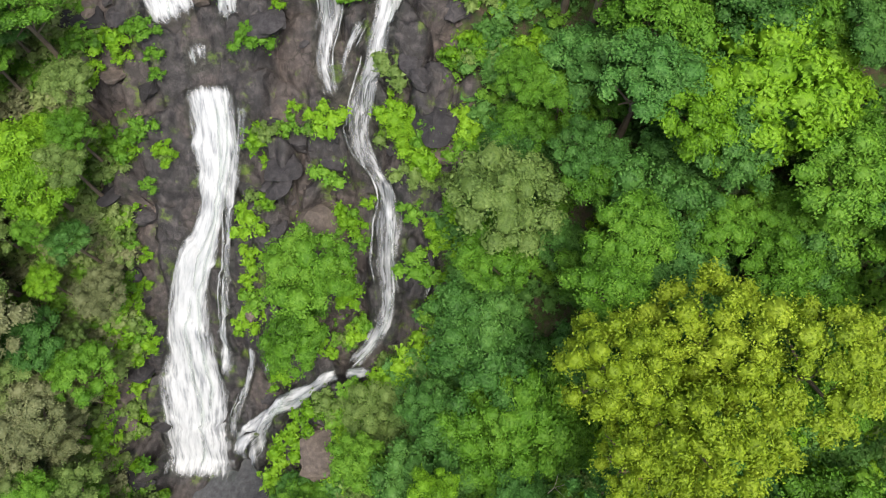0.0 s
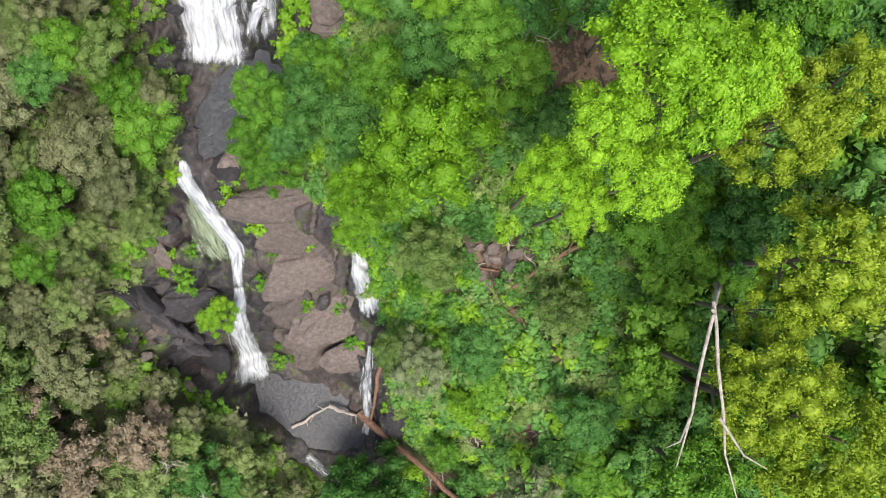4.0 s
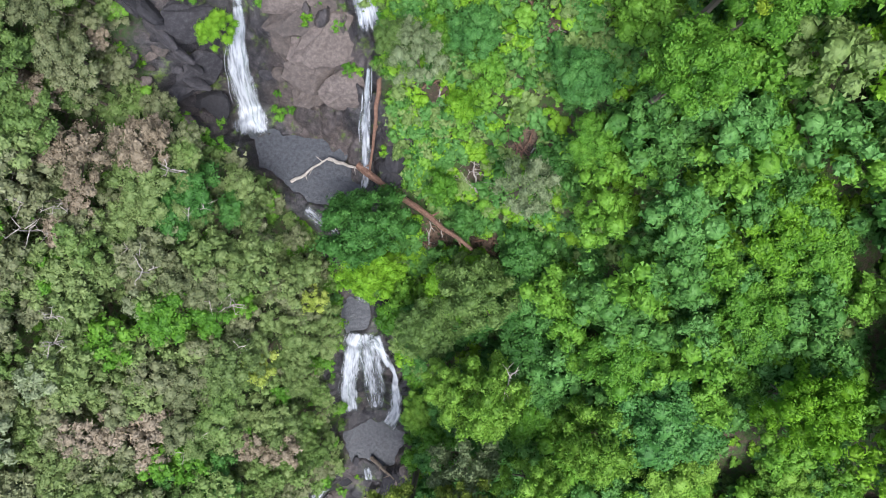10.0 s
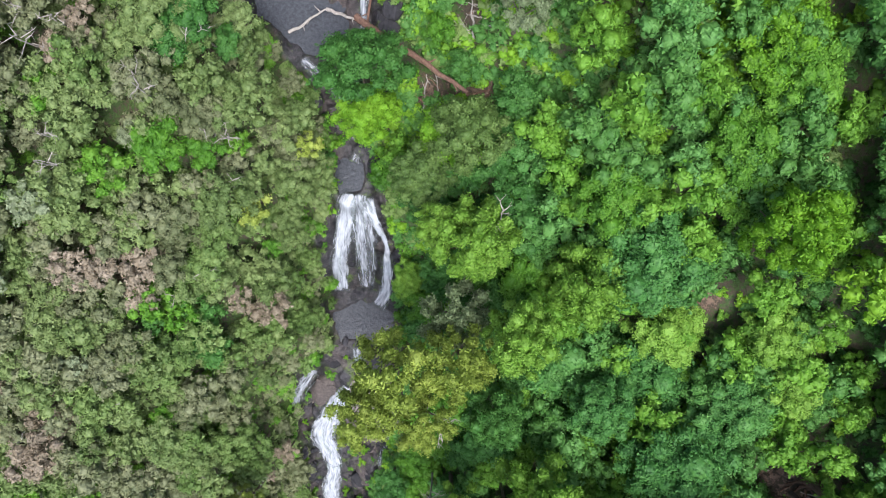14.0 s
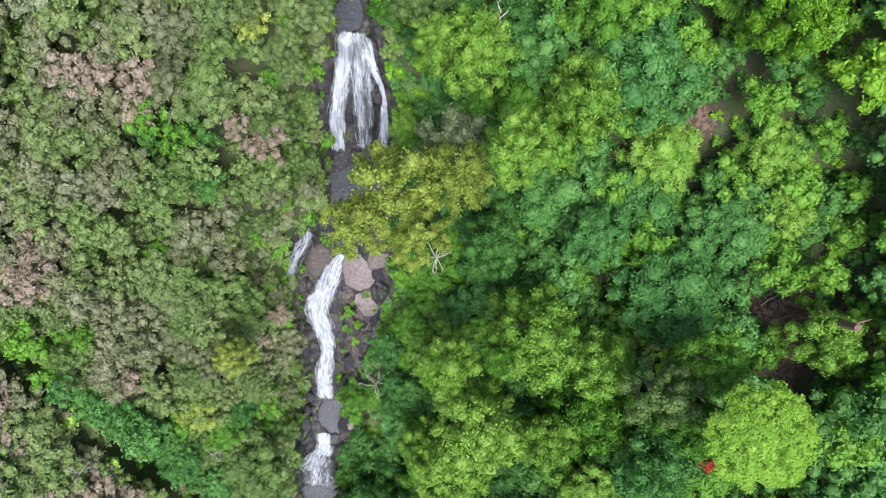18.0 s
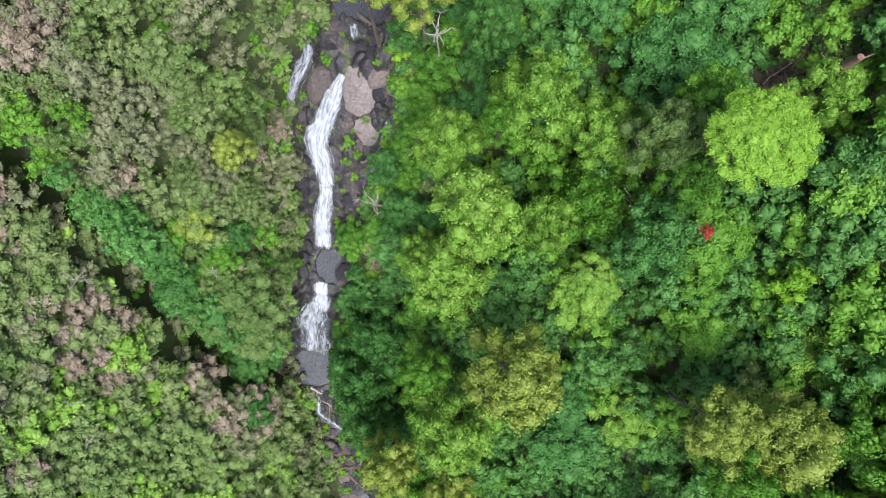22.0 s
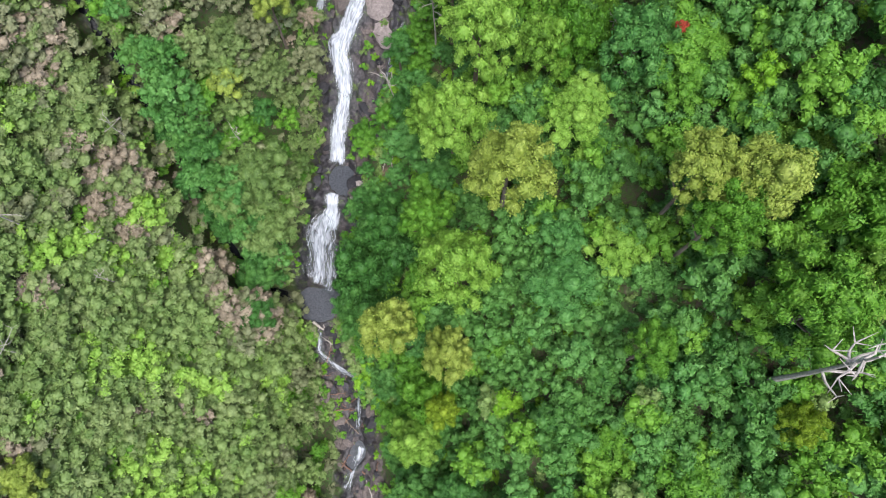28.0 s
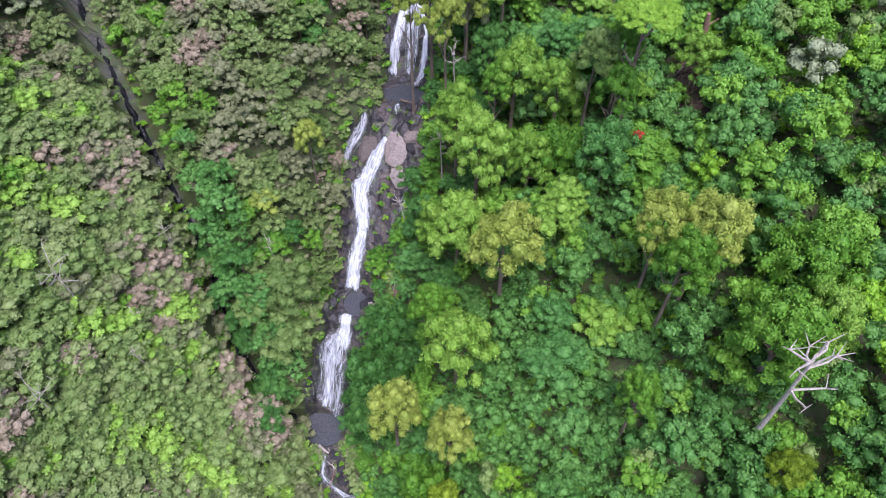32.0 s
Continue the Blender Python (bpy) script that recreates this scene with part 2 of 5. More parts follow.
LEAF = {
    "lime": leaf_material("leaf_lime", (0.045, 0.13, 0.005), (0.125, 0.29, 0.012), (0.22, 0.42, 0.026)),
    "mid": leaf_material("leaf_green", (0.032, 0.1, 0.007), (0.082, 0.222, 0.016), (0.165, 0.345, 0.036)),
    "dark": leaf_material("leaf_dark_green", (0.021, 0.076, 0.011), (0.05, 0.158, 0.026), (0.108, 0.255, 0.05)),
    "blue": leaf_material("leaf_blue_green", (0.028, 0.098, 0.018), (0.065, 0.2, 0.038), (0.13, 0.3, 0.068)),
    "olive": leaf_material("leaf_olive", (0.048, 0.093, 0.02), (0.115, 0.198, 0.044), (0.205, 0.3, 0.087)),
    "yellow": leaf_material("leaf_yellow_green", (0.085, 0.15, 0.007), (0.205, 0.315, 0.018), (0.34, 0.45, 0.04)),
    "gold": leaf_material("leaf_golden_olive", (0.11, 0.165, 0.02), (0.25, 0.335, 0.05), (0.4, 0.475, 0.1)),
    "dry": leaf_material("leaf_dry_grey_green", (0.062, 0.082, 0.03), (0.145, 0.174, 0.074), (0.245, 0.266, 0.138)),
    "tan": leaf_material("leaf_tan", (0.1, 0.083, 0.053), (0.24, 0.197, 0.13), (0.375, 0.315, 0.225)),
    "pale": leaf_material("leaf_pale_green", (0.09, 0.13, 0.055), (0.18, 0.24, 0.11), (0.3, 0.35, 0.2)),
}
LEAF["round"] = leaf_material("leaf_bright_green", (0.13, 0.27, 0.02), (0.225, 0.42, 0.036), (0.34, 0.54, 0.07))
LEAF["vivid"] = leaf_material("leaf_vivid_lime", (0.08, 0.2, 0.006), (0.19, 0.4, 0.016), (0.3, 0.54, 0.035))
LEAF["sage"] = leaf_material("leaf_sage", (0.054, 0.09, 0.024), (0.13, 0.2, 0.054), (0.23, 0.305, 0.105))
LEAF["red"] = leaf_material("leaf_red", (0.2, 0.03, 0.015), (0.4, 0.06, 0.03), (0.55, 0.12, 0.06))
LEAF["fresh"] = leaf_material("leaf_fresh_green", (0.072, 0.165, 0.016), (0.17, 0.335, 0.036), (0.29, 0.47, 0.078))


def bark_material(name, dark, light, scale=3.0):
    m = bpy.data.materials.new(name)
    nodes, links, bsdf = nodes_of(m)
    geo = nodes.new("ShaderNodeTexCoord")
    n1 = node(nodes, "ShaderNodeTexNoise", Scale=scale, Detail=6.0, Roughness=0.7)
    n2 = node(nodes, "ShaderNodeTexNoise", Scale=scale * 7, Detail=3.0)
    for n in (n1, n2):
        links.new(geo.outputs["Object"], n.inputs["Vector"])
    r = ramp(nodes, [(0.3, dark), (0.7, light)])
    links.new(n1.outputs["Fac"], r.inputs["Fac"])
    links.new(r.outputs["Color"], bsdf.inputs["Base Color"])
    bsdf.inputs["Roughness"].default_value = 0.9
    bump = node(nodes, "ShaderNodeBump", Strength=0.6, Distance=0.04)
    links.new(n2.outputs["Fac"], bump.inputs["Height"])
    links.new(bump.outputs[0], bsdf.inputs["Normal"])
    return m


BARK = bark_material("bark_grey_brown", (0.07, 0.05, 0.035), (0.22, 0.18, 0.14))
BARK_PALE = bark_material("bark_pale_dead", (0.2, 0.175, 0.145), (0.5, 0.46, 0.41))
BARK_RED = bark_material("bark_red_brown", (0.09, 0.045, 0.03), (0.27, 0.16, 0.11))


def ground_material():
    """Bare gorge rock (dark where wet, brown slabs where dry, mossy in patches) and leaf litter with low green growth."""
    m = bpy.data.materials.new("gorge_ground")
    nodes, links, bsdf = nodes_of(m)
    geo = nodes.new("ShaderNodeNewGeometry")
    rock, wet = nodes.new("ShaderNodeAttribute"), nodes.new("ShaderNodeAttribute")
    rock.attribute_name, wet.attribute_name = "rock", "wet"
    stretch = node(nodes, "ShaderNodeMapping", Scale=(1.0, 0.85, 0.85))
    links.new(geo.outputs["Position"], stretch.inputs["Vector"])
    coarse = node(nodes, "ShaderNodeTexNoise", Scale=0.35, Detail=5.0, Roughness=0.65)
    grain = node(nodes, "ShaderNodeTexNoise", Scale=1.9, Detail=9.0, Roughness=0.7)
    moss_n = node(nodes, "ShaderNodeTexNoise", Scale=0.55, Detail=6.0, Roughness=0.7)
    crack = node(nodes, "ShaderNodeTexVoronoi", Scale=0.3)
    crack.feature = "DISTANCE_TO_EDGE"
    for n in (coarse, moss_n):
        links.new(geo.outputs["Position"], n.inputs["Vector"])
    links.new(stretch.outputs[0], grain.inputs["Vector"])
    warp = nodes.new("ShaderNodeVectorMath")
    warp.operation = "ADD"
    links.new(geo.outputs["Position"], warp.inputs[0])
    links.new(grain.outputs["Color"], warp.inputs[1])
    links.new(warp.outputs[0], crack.inputs["Vector"])
    dry = ramp(nodes, [(0.28, (0.045, 0.037, 0.035)), (0.5, (0.1, 0.081, 0.075)), (0.78, (0.21, 0.17, 0.155))])
    links.new(grain.outputs["Fac"], dry.inputs["Fac"])
    damp = ramp(nodes, [(0.32, (0.008, 0.008, 0.01)), (0.5, (0.03, 0.028, 0.031)), (0.72, (0.095, 0.086, 0.088))])
    links.new(grain.outputs["Fac"], damp.inputs["Fac"])
    wetmix = nodes.new("ShaderNodeMixRGB")
    wet_add = nodes.new("ShaderNodeMath")
    wet_add.operation = "MULTIPLY_ADD"
    links.new(coarse.outputs["Fac"], wet_add.inputs[0])
    wet_add.inputs[1].default_value = 1.6
    block = nodes.new("ShaderNodeAttribute")
    block.attribute_name = "block"
    uneven = nodes.new("ShaderNodeMath")
    uneven.operation = "MULTIPLY_ADD"
    links.new(block.outputs["Fac"], uneven.inputs[0])
    uneven.inputs[1].default_value = 0.9
    links.new(wet.outputs["Fac"], uneven.inputs[2])
    wet_in = nodes.new("ShaderNodeMath")
    wet_in.operation = "SUBTRACT"
    links.new(uneven.outputs[0], wet_in.inputs[0])
    wet_in.inputs[1].default_value = 1.15
    links.new(wet_in.outputs[0], wet_add.inputs[2])
    wet_add.use_clamp = True
    links.new(wet_add.outputs[0], wetmix.inputs["Fac"])
    links.new(dry.outputs["Color"], wetmix.inputs[1])
    links.new(damp.outputs["Color"], wetmix.inputs[2])
    crackmix = nodes.new("ShaderNodeMixRGB")
    crack_r = ramp(nodes, [(0.0, (0.8, 0.8, 0.8)), (0.02, (0, 0, 0))])
    links.new(crack.outputs["Distance"], crack_r.inputs["Fac"])
    links.new(crack_r.outputs["Color"], crackmix.inputs["Fac"])
    links.new(wetmix.outputs[0], crackmix.inputs[1])
    crackmix.inputs[2].default_value = (0.018, 0.016, 0.014, 1)
    mossmix = nodes.new("ShaderNodeMixRGB")
    moss_r = ramp(nodes, [(0.56, (0, 0, 0)), (0.66, (1, 1, 1))])
    links.new(moss_n.outputs["Fac"], moss_r.inputs["Fac"])
    moss_c = ramp(nodes, [(0.3, (0.05, 0.09, 0.015)), (0.7, (0.13, 0.19, 0.03))])
    links.new(grain.outputs["Fac"], moss_c.inputs["Fac"])
    links.new(moss_r.outputs["Color"], mossmix.inputs["Fac"])
    links.new(crackmix.outputs[0], mossmix.inputs[1])
    links.new(moss_c.outputs["Color"], mossmix.inputs[2])
    soil = ramp(nodes, [(0.3, (0.012, 0.03, 0.006)), (0.44, (0.05, 0.1, 0.014)), (0.52, (0.035, 0.06, 0.012)), (0.6, (0.075, 0.06, 0.034)), (0.68, (0.04, 0.03, 0.02)), (0.8, (0.17, 0.115, 0.078))])
    blend = nodes.new("ShaderNodeMath")
    blend.operation = "MULTIPLY_ADD"
    links.new(grain.outputs["Fac"], blend.inputs[0])
    blend.inputs[1].default_value = 1.25
    half = nodes.new("ShaderNodeMath")
    half.operation = "MULTIPLY"
    links.new(coarse.outputs["Fac"], half.inputs[0])
    half.inputs[1].default_value = -0.22
    links.new(half.outputs[0], blend.inputs[2])
    litter = nodes.new("ShaderNodeAttribute")
    litter.attribute_name = "litter"
    brown = nodes.new("ShaderNodeMath")
    brown.operation = "MULTIPLY_ADD"
    links.new(litter.outputs["Fac"], brown.inputs[0])
    brown.inputs[1].default_value = 0.25
    links.new(blend.outputs[0], brown.inputs[2])
    links.new(brown.outputs[0], soil.inputs["Fac"])
    final = nodes.new("ShaderNodeMixRGB")
    links.new(rock.outputs["Fac"], final.inputs["Fac"])
    links.new(soil.outputs["Color"], final.inputs[1])
    links.new(mossmix.outputs[0], final.inputs[2])
    links.new(final.outputs[0], bsdf.inputs["Base Color"])
    rough = nodes.new("ShaderNodeMapRange")
    links.new(wet_add.outputs[0], rough.inputs["Value"])
    rough.inputs["To Min"].default_value, rough.inputs["To Max"].default_value = 0.9, 0.42
    links.new(rough.outputs[0], bsdf.inputs["Roughness"])
    bump = node(nodes, "ShaderNodeBump", Strength=0.9, Distance=0.25)
    links.new(grain.outputs["Fac"], bump.inputs["Height"])
    links.new(bump.outputs[0], bsdf.inputs["Normal"])
    return m


def stone_material(name, dark, mid, light):
    m = bpy.data.materials.new(name)
    nodes, links, bsdf = nodes_of(m)
    geo, info = nodes.new("ShaderNodeNewGeometry"), nodes.new("ShaderNodeObjectInfo")
    n = node(nodes, "ShaderNodeTexNoise", Scale=2.2, Detail=8.0, Roughness=0.7)
    links.new(geo.outputs["Position"], n.inputs["Vector"])
    add = nodes.new("ShaderNodeMath")
    add.operation = "MULTIPLY_ADD"
    links.new(info.outputs["Random"], add.inputs[0])
    add.inputs[1].default_value = 0.3
    links.new(n.outputs["Fac"], add.inputs[2])
    r = ramp(nodes, [(0.35, dark), (0.65, mid), (0.95, light)])
    links.new(add.outputs[0], r.inputs["Fac"])
    links.new(r.outputs["Color"], bsdf.inputs["Base Color"])
    bsdf.inputs["Roughness"].default_value = 0.8
    bump = node(nodes, "ShaderNodeBump", Strength=0.8, Distance=0.15)
    links.new(n.outputs["Fac"], bump.inputs["Height"])
    links.new(bump.outputs[0], bsdf.inputs["Normal"])
    return m


def foam_material(name, cover, tint=(0.26, 0.29, 0.33), white=(0.6, 0.625, 0.66)):
    """White falling water: streaks of foam along the flow, with thin clear water over the rock between them."""
    m = bpy.data.materials.new(name)
    nodes, links, bsdf = nodes_of(m)
    uv = nodes.new("ShaderNodeUVMap")
    uv.uv_map = "flow"
    split = nodes.new("ShaderNodeSeparateXYZ")
    links.new(uv.outputs[0], split.inputs[0])
    maps = node(nodes, "ShaderNodeMapping", Scale=(2.6, 0.34, 1.0))
    links.new(uv.outputs[0], maps.inputs["Vector"])
    streak = node(nodes, "ShaderNodeTexNoise", Scale=1.0, Detail=7.0, Roughness=0.62, Distortion=0.15)
    links.new(maps.outputs[0], streak.inputs["Vector"])
    fine_map = node(nodes, "ShaderNodeMapping", Scale=(5.0, 0.42, 1.0))
    links.new(uv.outputs[0], fine_map.inputs["Vector"])
    fine = node(nodes, "ShaderNodeTexNoise", Scale=1.0, Detail=5.0, Roughness=0.6, Distortion=0.2)
    links.new(fine_map.outputs[0], fine.inputs["Vector"])
    both = nodes.new("ShaderNodeMath")
    both.operation = "MULTIPLY_ADD"
    links.new(fine.outputs["Fac"], both.inputs[0])
    both.inputs[1].default_value = 0.75
    links.new(streak.outputs["Fac"], both.inputs[2])
    sharp = nodes.new("ShaderNodeMapRange")
    links.new(both.outputs[0], sharp.inputs["Value"])
    sharp.inputs["From Min"].default_value, sharp.inputs["From Max"].default_value = 0.4, 1.35
    edge = nodes.new("ShaderNodeAttribute")
    edge.attribute_name = "middle"
    add = nodes.new("ShaderNodeMath")
    add.operation = "MULTIPLY_ADD"
    links.new(sharp.outputs[0], add.inputs[0])
    add.inputs[1].default_value = 1.0
    links.new(edge.outputs["Fac"], add.inputs[2])
    r = ramp(nodes, [(cover, (0, 0, 0)), (cover + 0.45, (0.66, 0.66, 0.66)), (min(1.0, cover + 0.75), (0.95, 0.95, 0.95))])
    links.new(add.outputs[0], r.inputs["Fac"])
    tone = ramp(nodes, [(0.15, tint), (0.5, tuple(0.45 * c + 0.55 * w for c, w in zip(tint, white))), (0.85, white)])
    links.new(sharp.outputs[0], tone.inputs["Fac"])
    links.new(tone.outputs["Color"], bsdf.inputs["Base Color"])
    bsdf.inputs["Roughness"].default_value = 0.55
    bump = node(nodes, "ShaderNodeBump", Strength=0.35, Distance=0.12)
    links.new(streak.outputs["Fac"], bump.inputs["Height"])
    links.new(bump.outputs[0], bsdf.inputs["Normal"])
    clear = nodes.new("ShaderNodeBsdfTransparent")
    clear.inputs["Color"].default_value = (0.9, 0.93, 0.9, 1)
    mix = nodes.new("ShaderNodeMixShader")
    links.new(r.outputs["Color"], mix.inputs[0])
    links.new(clear.outputs[0], mix.inputs[1])
    links.new(bsdf.outputs[0], mix.inputs[2])
    links.new(mix.outputs[0], nodes["Material Output"].inputs["Surface"])
    return m


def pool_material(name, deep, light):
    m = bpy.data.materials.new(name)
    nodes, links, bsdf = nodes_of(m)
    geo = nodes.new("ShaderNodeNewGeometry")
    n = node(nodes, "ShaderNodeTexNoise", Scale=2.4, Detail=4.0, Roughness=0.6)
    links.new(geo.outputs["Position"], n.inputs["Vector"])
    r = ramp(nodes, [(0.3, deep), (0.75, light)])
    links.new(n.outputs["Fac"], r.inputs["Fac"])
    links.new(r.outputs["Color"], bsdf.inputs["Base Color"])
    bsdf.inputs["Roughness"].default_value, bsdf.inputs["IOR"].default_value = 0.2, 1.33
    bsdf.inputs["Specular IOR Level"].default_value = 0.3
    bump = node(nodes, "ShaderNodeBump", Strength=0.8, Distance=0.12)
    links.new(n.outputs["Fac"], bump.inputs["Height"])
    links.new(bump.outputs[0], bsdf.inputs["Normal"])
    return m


GROUND = ground_material()
STONE = stone_material("boulder_grey_brown", (0.04, 0.034, 0.031), (0.105, 0.086, 0.076), (0.2, 0.165, 0.148))
STONE_PALE = stone_material("boulder_pale_pink_grey", (0.1, 0.085, 0.078), (0.22, 0.185, 0.17), (0.37, 0.325, 0.3))
STONE_DARK = stone_material("boulder_wet_dark", (0.009, 0.009, 0.011), (0.026, 0.025, 0.029), (0.075, 0.07, 0.076))
FOAM = foam_material("white_water", 0.36)
GREEN_SHEET = foam_material("shallow_green_water", 0.05, (0.1, 0.14, 0.07), (0.3, 0.36, 0.25))
POOL = pool_material("pool_water", (0.04, 0.044, 0.05), (0.085, 0.09, 0.1))
# same water near-black: the ravine's shade is put into its base colour
POOL_SHADED = pool_material("ravine_water_shaded", (0.006, 0.007, 0.009), (0.016, 0.017, 0.02))


# ---- mesh tools ----
def mesh_from(name, verts, tris=None, quads=None, smooth_tris=True):
    """A mesh from arrays of vertices, triangles and quads."""
    me = bpy.data.meshes.new(name)
    tris = np.zeros((0, 3), int) if tris is None else np.asarray(tris)
    quads = np.zeros((0, 4), int) if quads is None else np.asarray(quads)
    me.vertices.add(len(verts))
    me.vertices.foreach_set("co", np.asarray(verts, np.float32).ravel())
    loops = np.concatenate([tris.ravel(), quads.ravel()]).astype(np.int32)
    me.loops.add(len(loops))
    me.loops.foreach_set("vertex_index", loops)
    starts = np.concatenate([np.arange(len(tris)) * 3, len(tris) * 3 + np.arange(len(quads)) * 4]).astype(np.int32)
    me.polygons.add(len(starts))
    me.polygons.foreach_set("loop_start", starts)
    flags = np.zeros(len(starts), bool)
    flags[: len(tris)] = smooth_tris
    me.polygons.foreach_set("use_smooth", flags)
    me.update(calc_edges=True)
    return me


def icosphere(level):
    bm = bmesh.new()
    bmesh.ops.create_icosphere(bm, subdivisions=level, radius=1.0)
    v = np.array([p.co[:] for p in bm.verts])
    f = np.array([[p.index for p in q.verts] for q in bm.faces])
    bm.free()
    return v, f


ICO1, ICO3 = icosphere(1), icosphere(3)


def part(name, me, material, parent=None, label="", matrix=None):
    """Links a mesh as one object under a thing or a part; shared meshes take their material by object."""
    ob = new(name, me)
    if not me.materials:
        me.materials.append(material)
    if me.materials[0] is not material:
        ob.material_slots[0].link = "OBJECT"
        ob.material_slots[0].material = material
    if parent is not None:
        ob.parent = parent
    if matrix is not None:
        ob.matrix_basis = matrix
    if label:
        ob["label"] = label
    return ob


def tube(points, radii, sides=6):
    """A tapered limb along a line of points."""
    points = [Vector(p) for p in points]
    verts, quads = [], []
    for k, (p, r) in enumerate(zip(points, radii)):
        way = (points[min(k + 1, len(points) - 1)] - points[max(k - 1, 0)]).normalized()
        side = way.cross(Vector((0.3, 0.9, 0.2))).normalized()
        up = side.cross(way)
        for s in range(sides):
            a = 2 * math.pi * s / sides
            verts.append(p + float(r) * (math.cos(a) * side + math.sin(a) * up))
    for k in range(len(points) - 1):
        for s in range(sides):
            quads.append((k * sides + s, k * sides + (s + 1) % sides, (k + 1) * sides + (s + 1) % sides, (k + 1) * sides + s))
    last = (len(points) - 1) * sides
    for s in range(1, sides - 2, 2):
        quads.append((last, last + s, last + s + 1, last + s + 2))
    return np.array([v[:] for v in verts]), np.array(quads)


def joined(pieces):
    """Several (verts, quads) joined into one."""
    vs, qs, n = [], [], 0
    for v, q in pieces:
        vs.append(v)
        qs.append(q + n)
        n += len(v)
    return np.concatenate(vs), np.concatenate(qs)


def crown_arrays(seed, lobes, lobe_r, leaves, leaf, core, dome=0.62, spread=0.78, gap=0.0, fuzz=0.15, jitter=0.12, pointed=False, lumps=1.0):
    """A crown of unit radius: uneven foliage clumps over a dome, each a lumpy core with leaf sprays standing off it."""
    rng = np.random.default_rng(seed)
    cv, cf = core
    verts, tris, quads, n = [], [], [np.zeros((0, 4), int)], 0
    for k in range(lobes):
        rad = spread * math.sqrt((k + 0.5) / lobes) * rng.uniform(0.85, 1.12)
        ang = k * 2.39996 + rng.uniform(-0.45, 0.45)
        size = rng.uniform(*lobe_r) * (1.08 - 0.2 * rad)
        lift = dome * math.sqrt(max(0.0, 1 - min(1, rad) ** 2)) + rng.uniform(-jitter, jitter) - gap * rng.uniform(0, 1) * (0.4 + rad)
        centre = np.array([rad * math.cos(ang), rad * math.sin(ang), lift])
        wave, phase, wave2, phase2 = rng.normal(0, 2.6, 3), rng.uniform(0, 6), rng.normal(0, 5.5, 3), rng.uniform(0, 6)
        stretch = np.array([rng.uniform(0.8, 1.25), rng.uniform(0.8, 1.25), 0.72])

        def lumpy(d):
            return 1 + lumps * (0.2 * np.sin(d @ wave + phase) + 0.16 * np.sin(d @ wave2 + phase2))

        v = cv * stretch * (size * 0.8 * lumpy(cv))[:, None] + centre
        verts.append(v)
        tris.append(cf + n)
        n += len(v)
        d = rng.standard_normal((leaves, 3))
        d /= np.linalg.norm(d, axis=1)[:, None]
        d[:, 2] = np.where(d[:, 2] < -0.25, -d[:, 2], d[:, 2])
        c = centre + d * stretch * (size * lumpy(d) * rng.uniform(1 - fuzz, 1 + fuzz * 0.6, leaves))[:, None]
        nor = d * 1.2 + [0, 0, 0.34] + (0.34 + fuzz) * rng.standard_normal((leaves, 3))
        nor /= np.linalg.norm(nor, axis=1)[:, None]
        u = np.cross(nor, rng.standard_normal((leaves, 3)))
        u /= np.linalg.norm(u, axis=1)[:, None]
        w = np.cross(nor, u)
        ln = leaf * rng.uniform(0.6, 1.35, leaves)[:, None]
        wd = ln * rng.uniform(0.45, 0.8, leaves)[:, None]
        if pointed:
            q = np.stack([c - u * ln * 1.2, c + u * ln * 0.8 + w * wd * 1.2, c + u * ln * 0.8 - w * wd * 1.2], 1).reshape(-1, 3)
            tris.append(np.arange(leaves * 3).reshape(-1, 3) + n)
        else:
            q = np.stack([c - u * ln, c + w * wd - nor * wd * 0.25, c + u * ln, c - w * wd - nor * wd * 0.25], 1).reshape(-1, 3)
            quads.append(np.arange(leaves * 4).reshape(-1, 4) + n)
        verts.append(q)
        n += len(q)
    return np.concatenate(verts), np.concatenate(tris), np.concatenate(quads)


# Trees that stand out: x, y, height of the crown's top, radius, foliage.
STANDOUT = {}
STANDOUT["beside the upper falls"] = [
    (-9.0, 14.1, 56.0, 3.9, "mid"), (-10.7, 10.5, 50.7, 3.0, "mid"), (4.4, 16.3, 62.9, 3.7, "olive"), (3.6, 12.8, 60.7, 2.7, "mid"),
    (12.4, 21.2, 67.8, 3.3, "blue"), (14.9, 19.3, 66.9, 3.4, "lime"), (20.9, 21.2, 67.4, 5.5, "lime"), (11.1, 12.8, 64.7, 2.7, "mid"),
    (9.5, 9.7, 64.6, 2.5, "mid"), (9.9, 17.2, 62.6, 2.4, "mid"), (3.1, 7.2, 58.0, 3.9, "dark"), (-1.1, 24.2, 54.7, 2.6, "lime"),
    (19.8, 15.1, 60.5, 2.1, "pale"), (22.1, 12.4, 62.7, 3.0, "dark"), (8.8, 5.0, 67.8, 3.1, "yellow"), (14.2, 6.7, 68.0, 3.9, "yellow"),
]
STANDOUT["beside the upper falls"] += [
    (13.5, 1.2, 68.0, 4.1, "yellow"), (19.8, 4.7, 67.0, 3.9, "yellow"), (10.4, 0.8, 66.7, 2.9, "yellow"), (8.3, 22.7, 62.6, 2.6, "mid"),
    (18.7, 18.4, 64.7, 2.9, "lime"), (23.0, 14.8, 66.8, 3.2, "mid"), (-1.0, 4.1, 50.7, 2.9, "olive"),
]
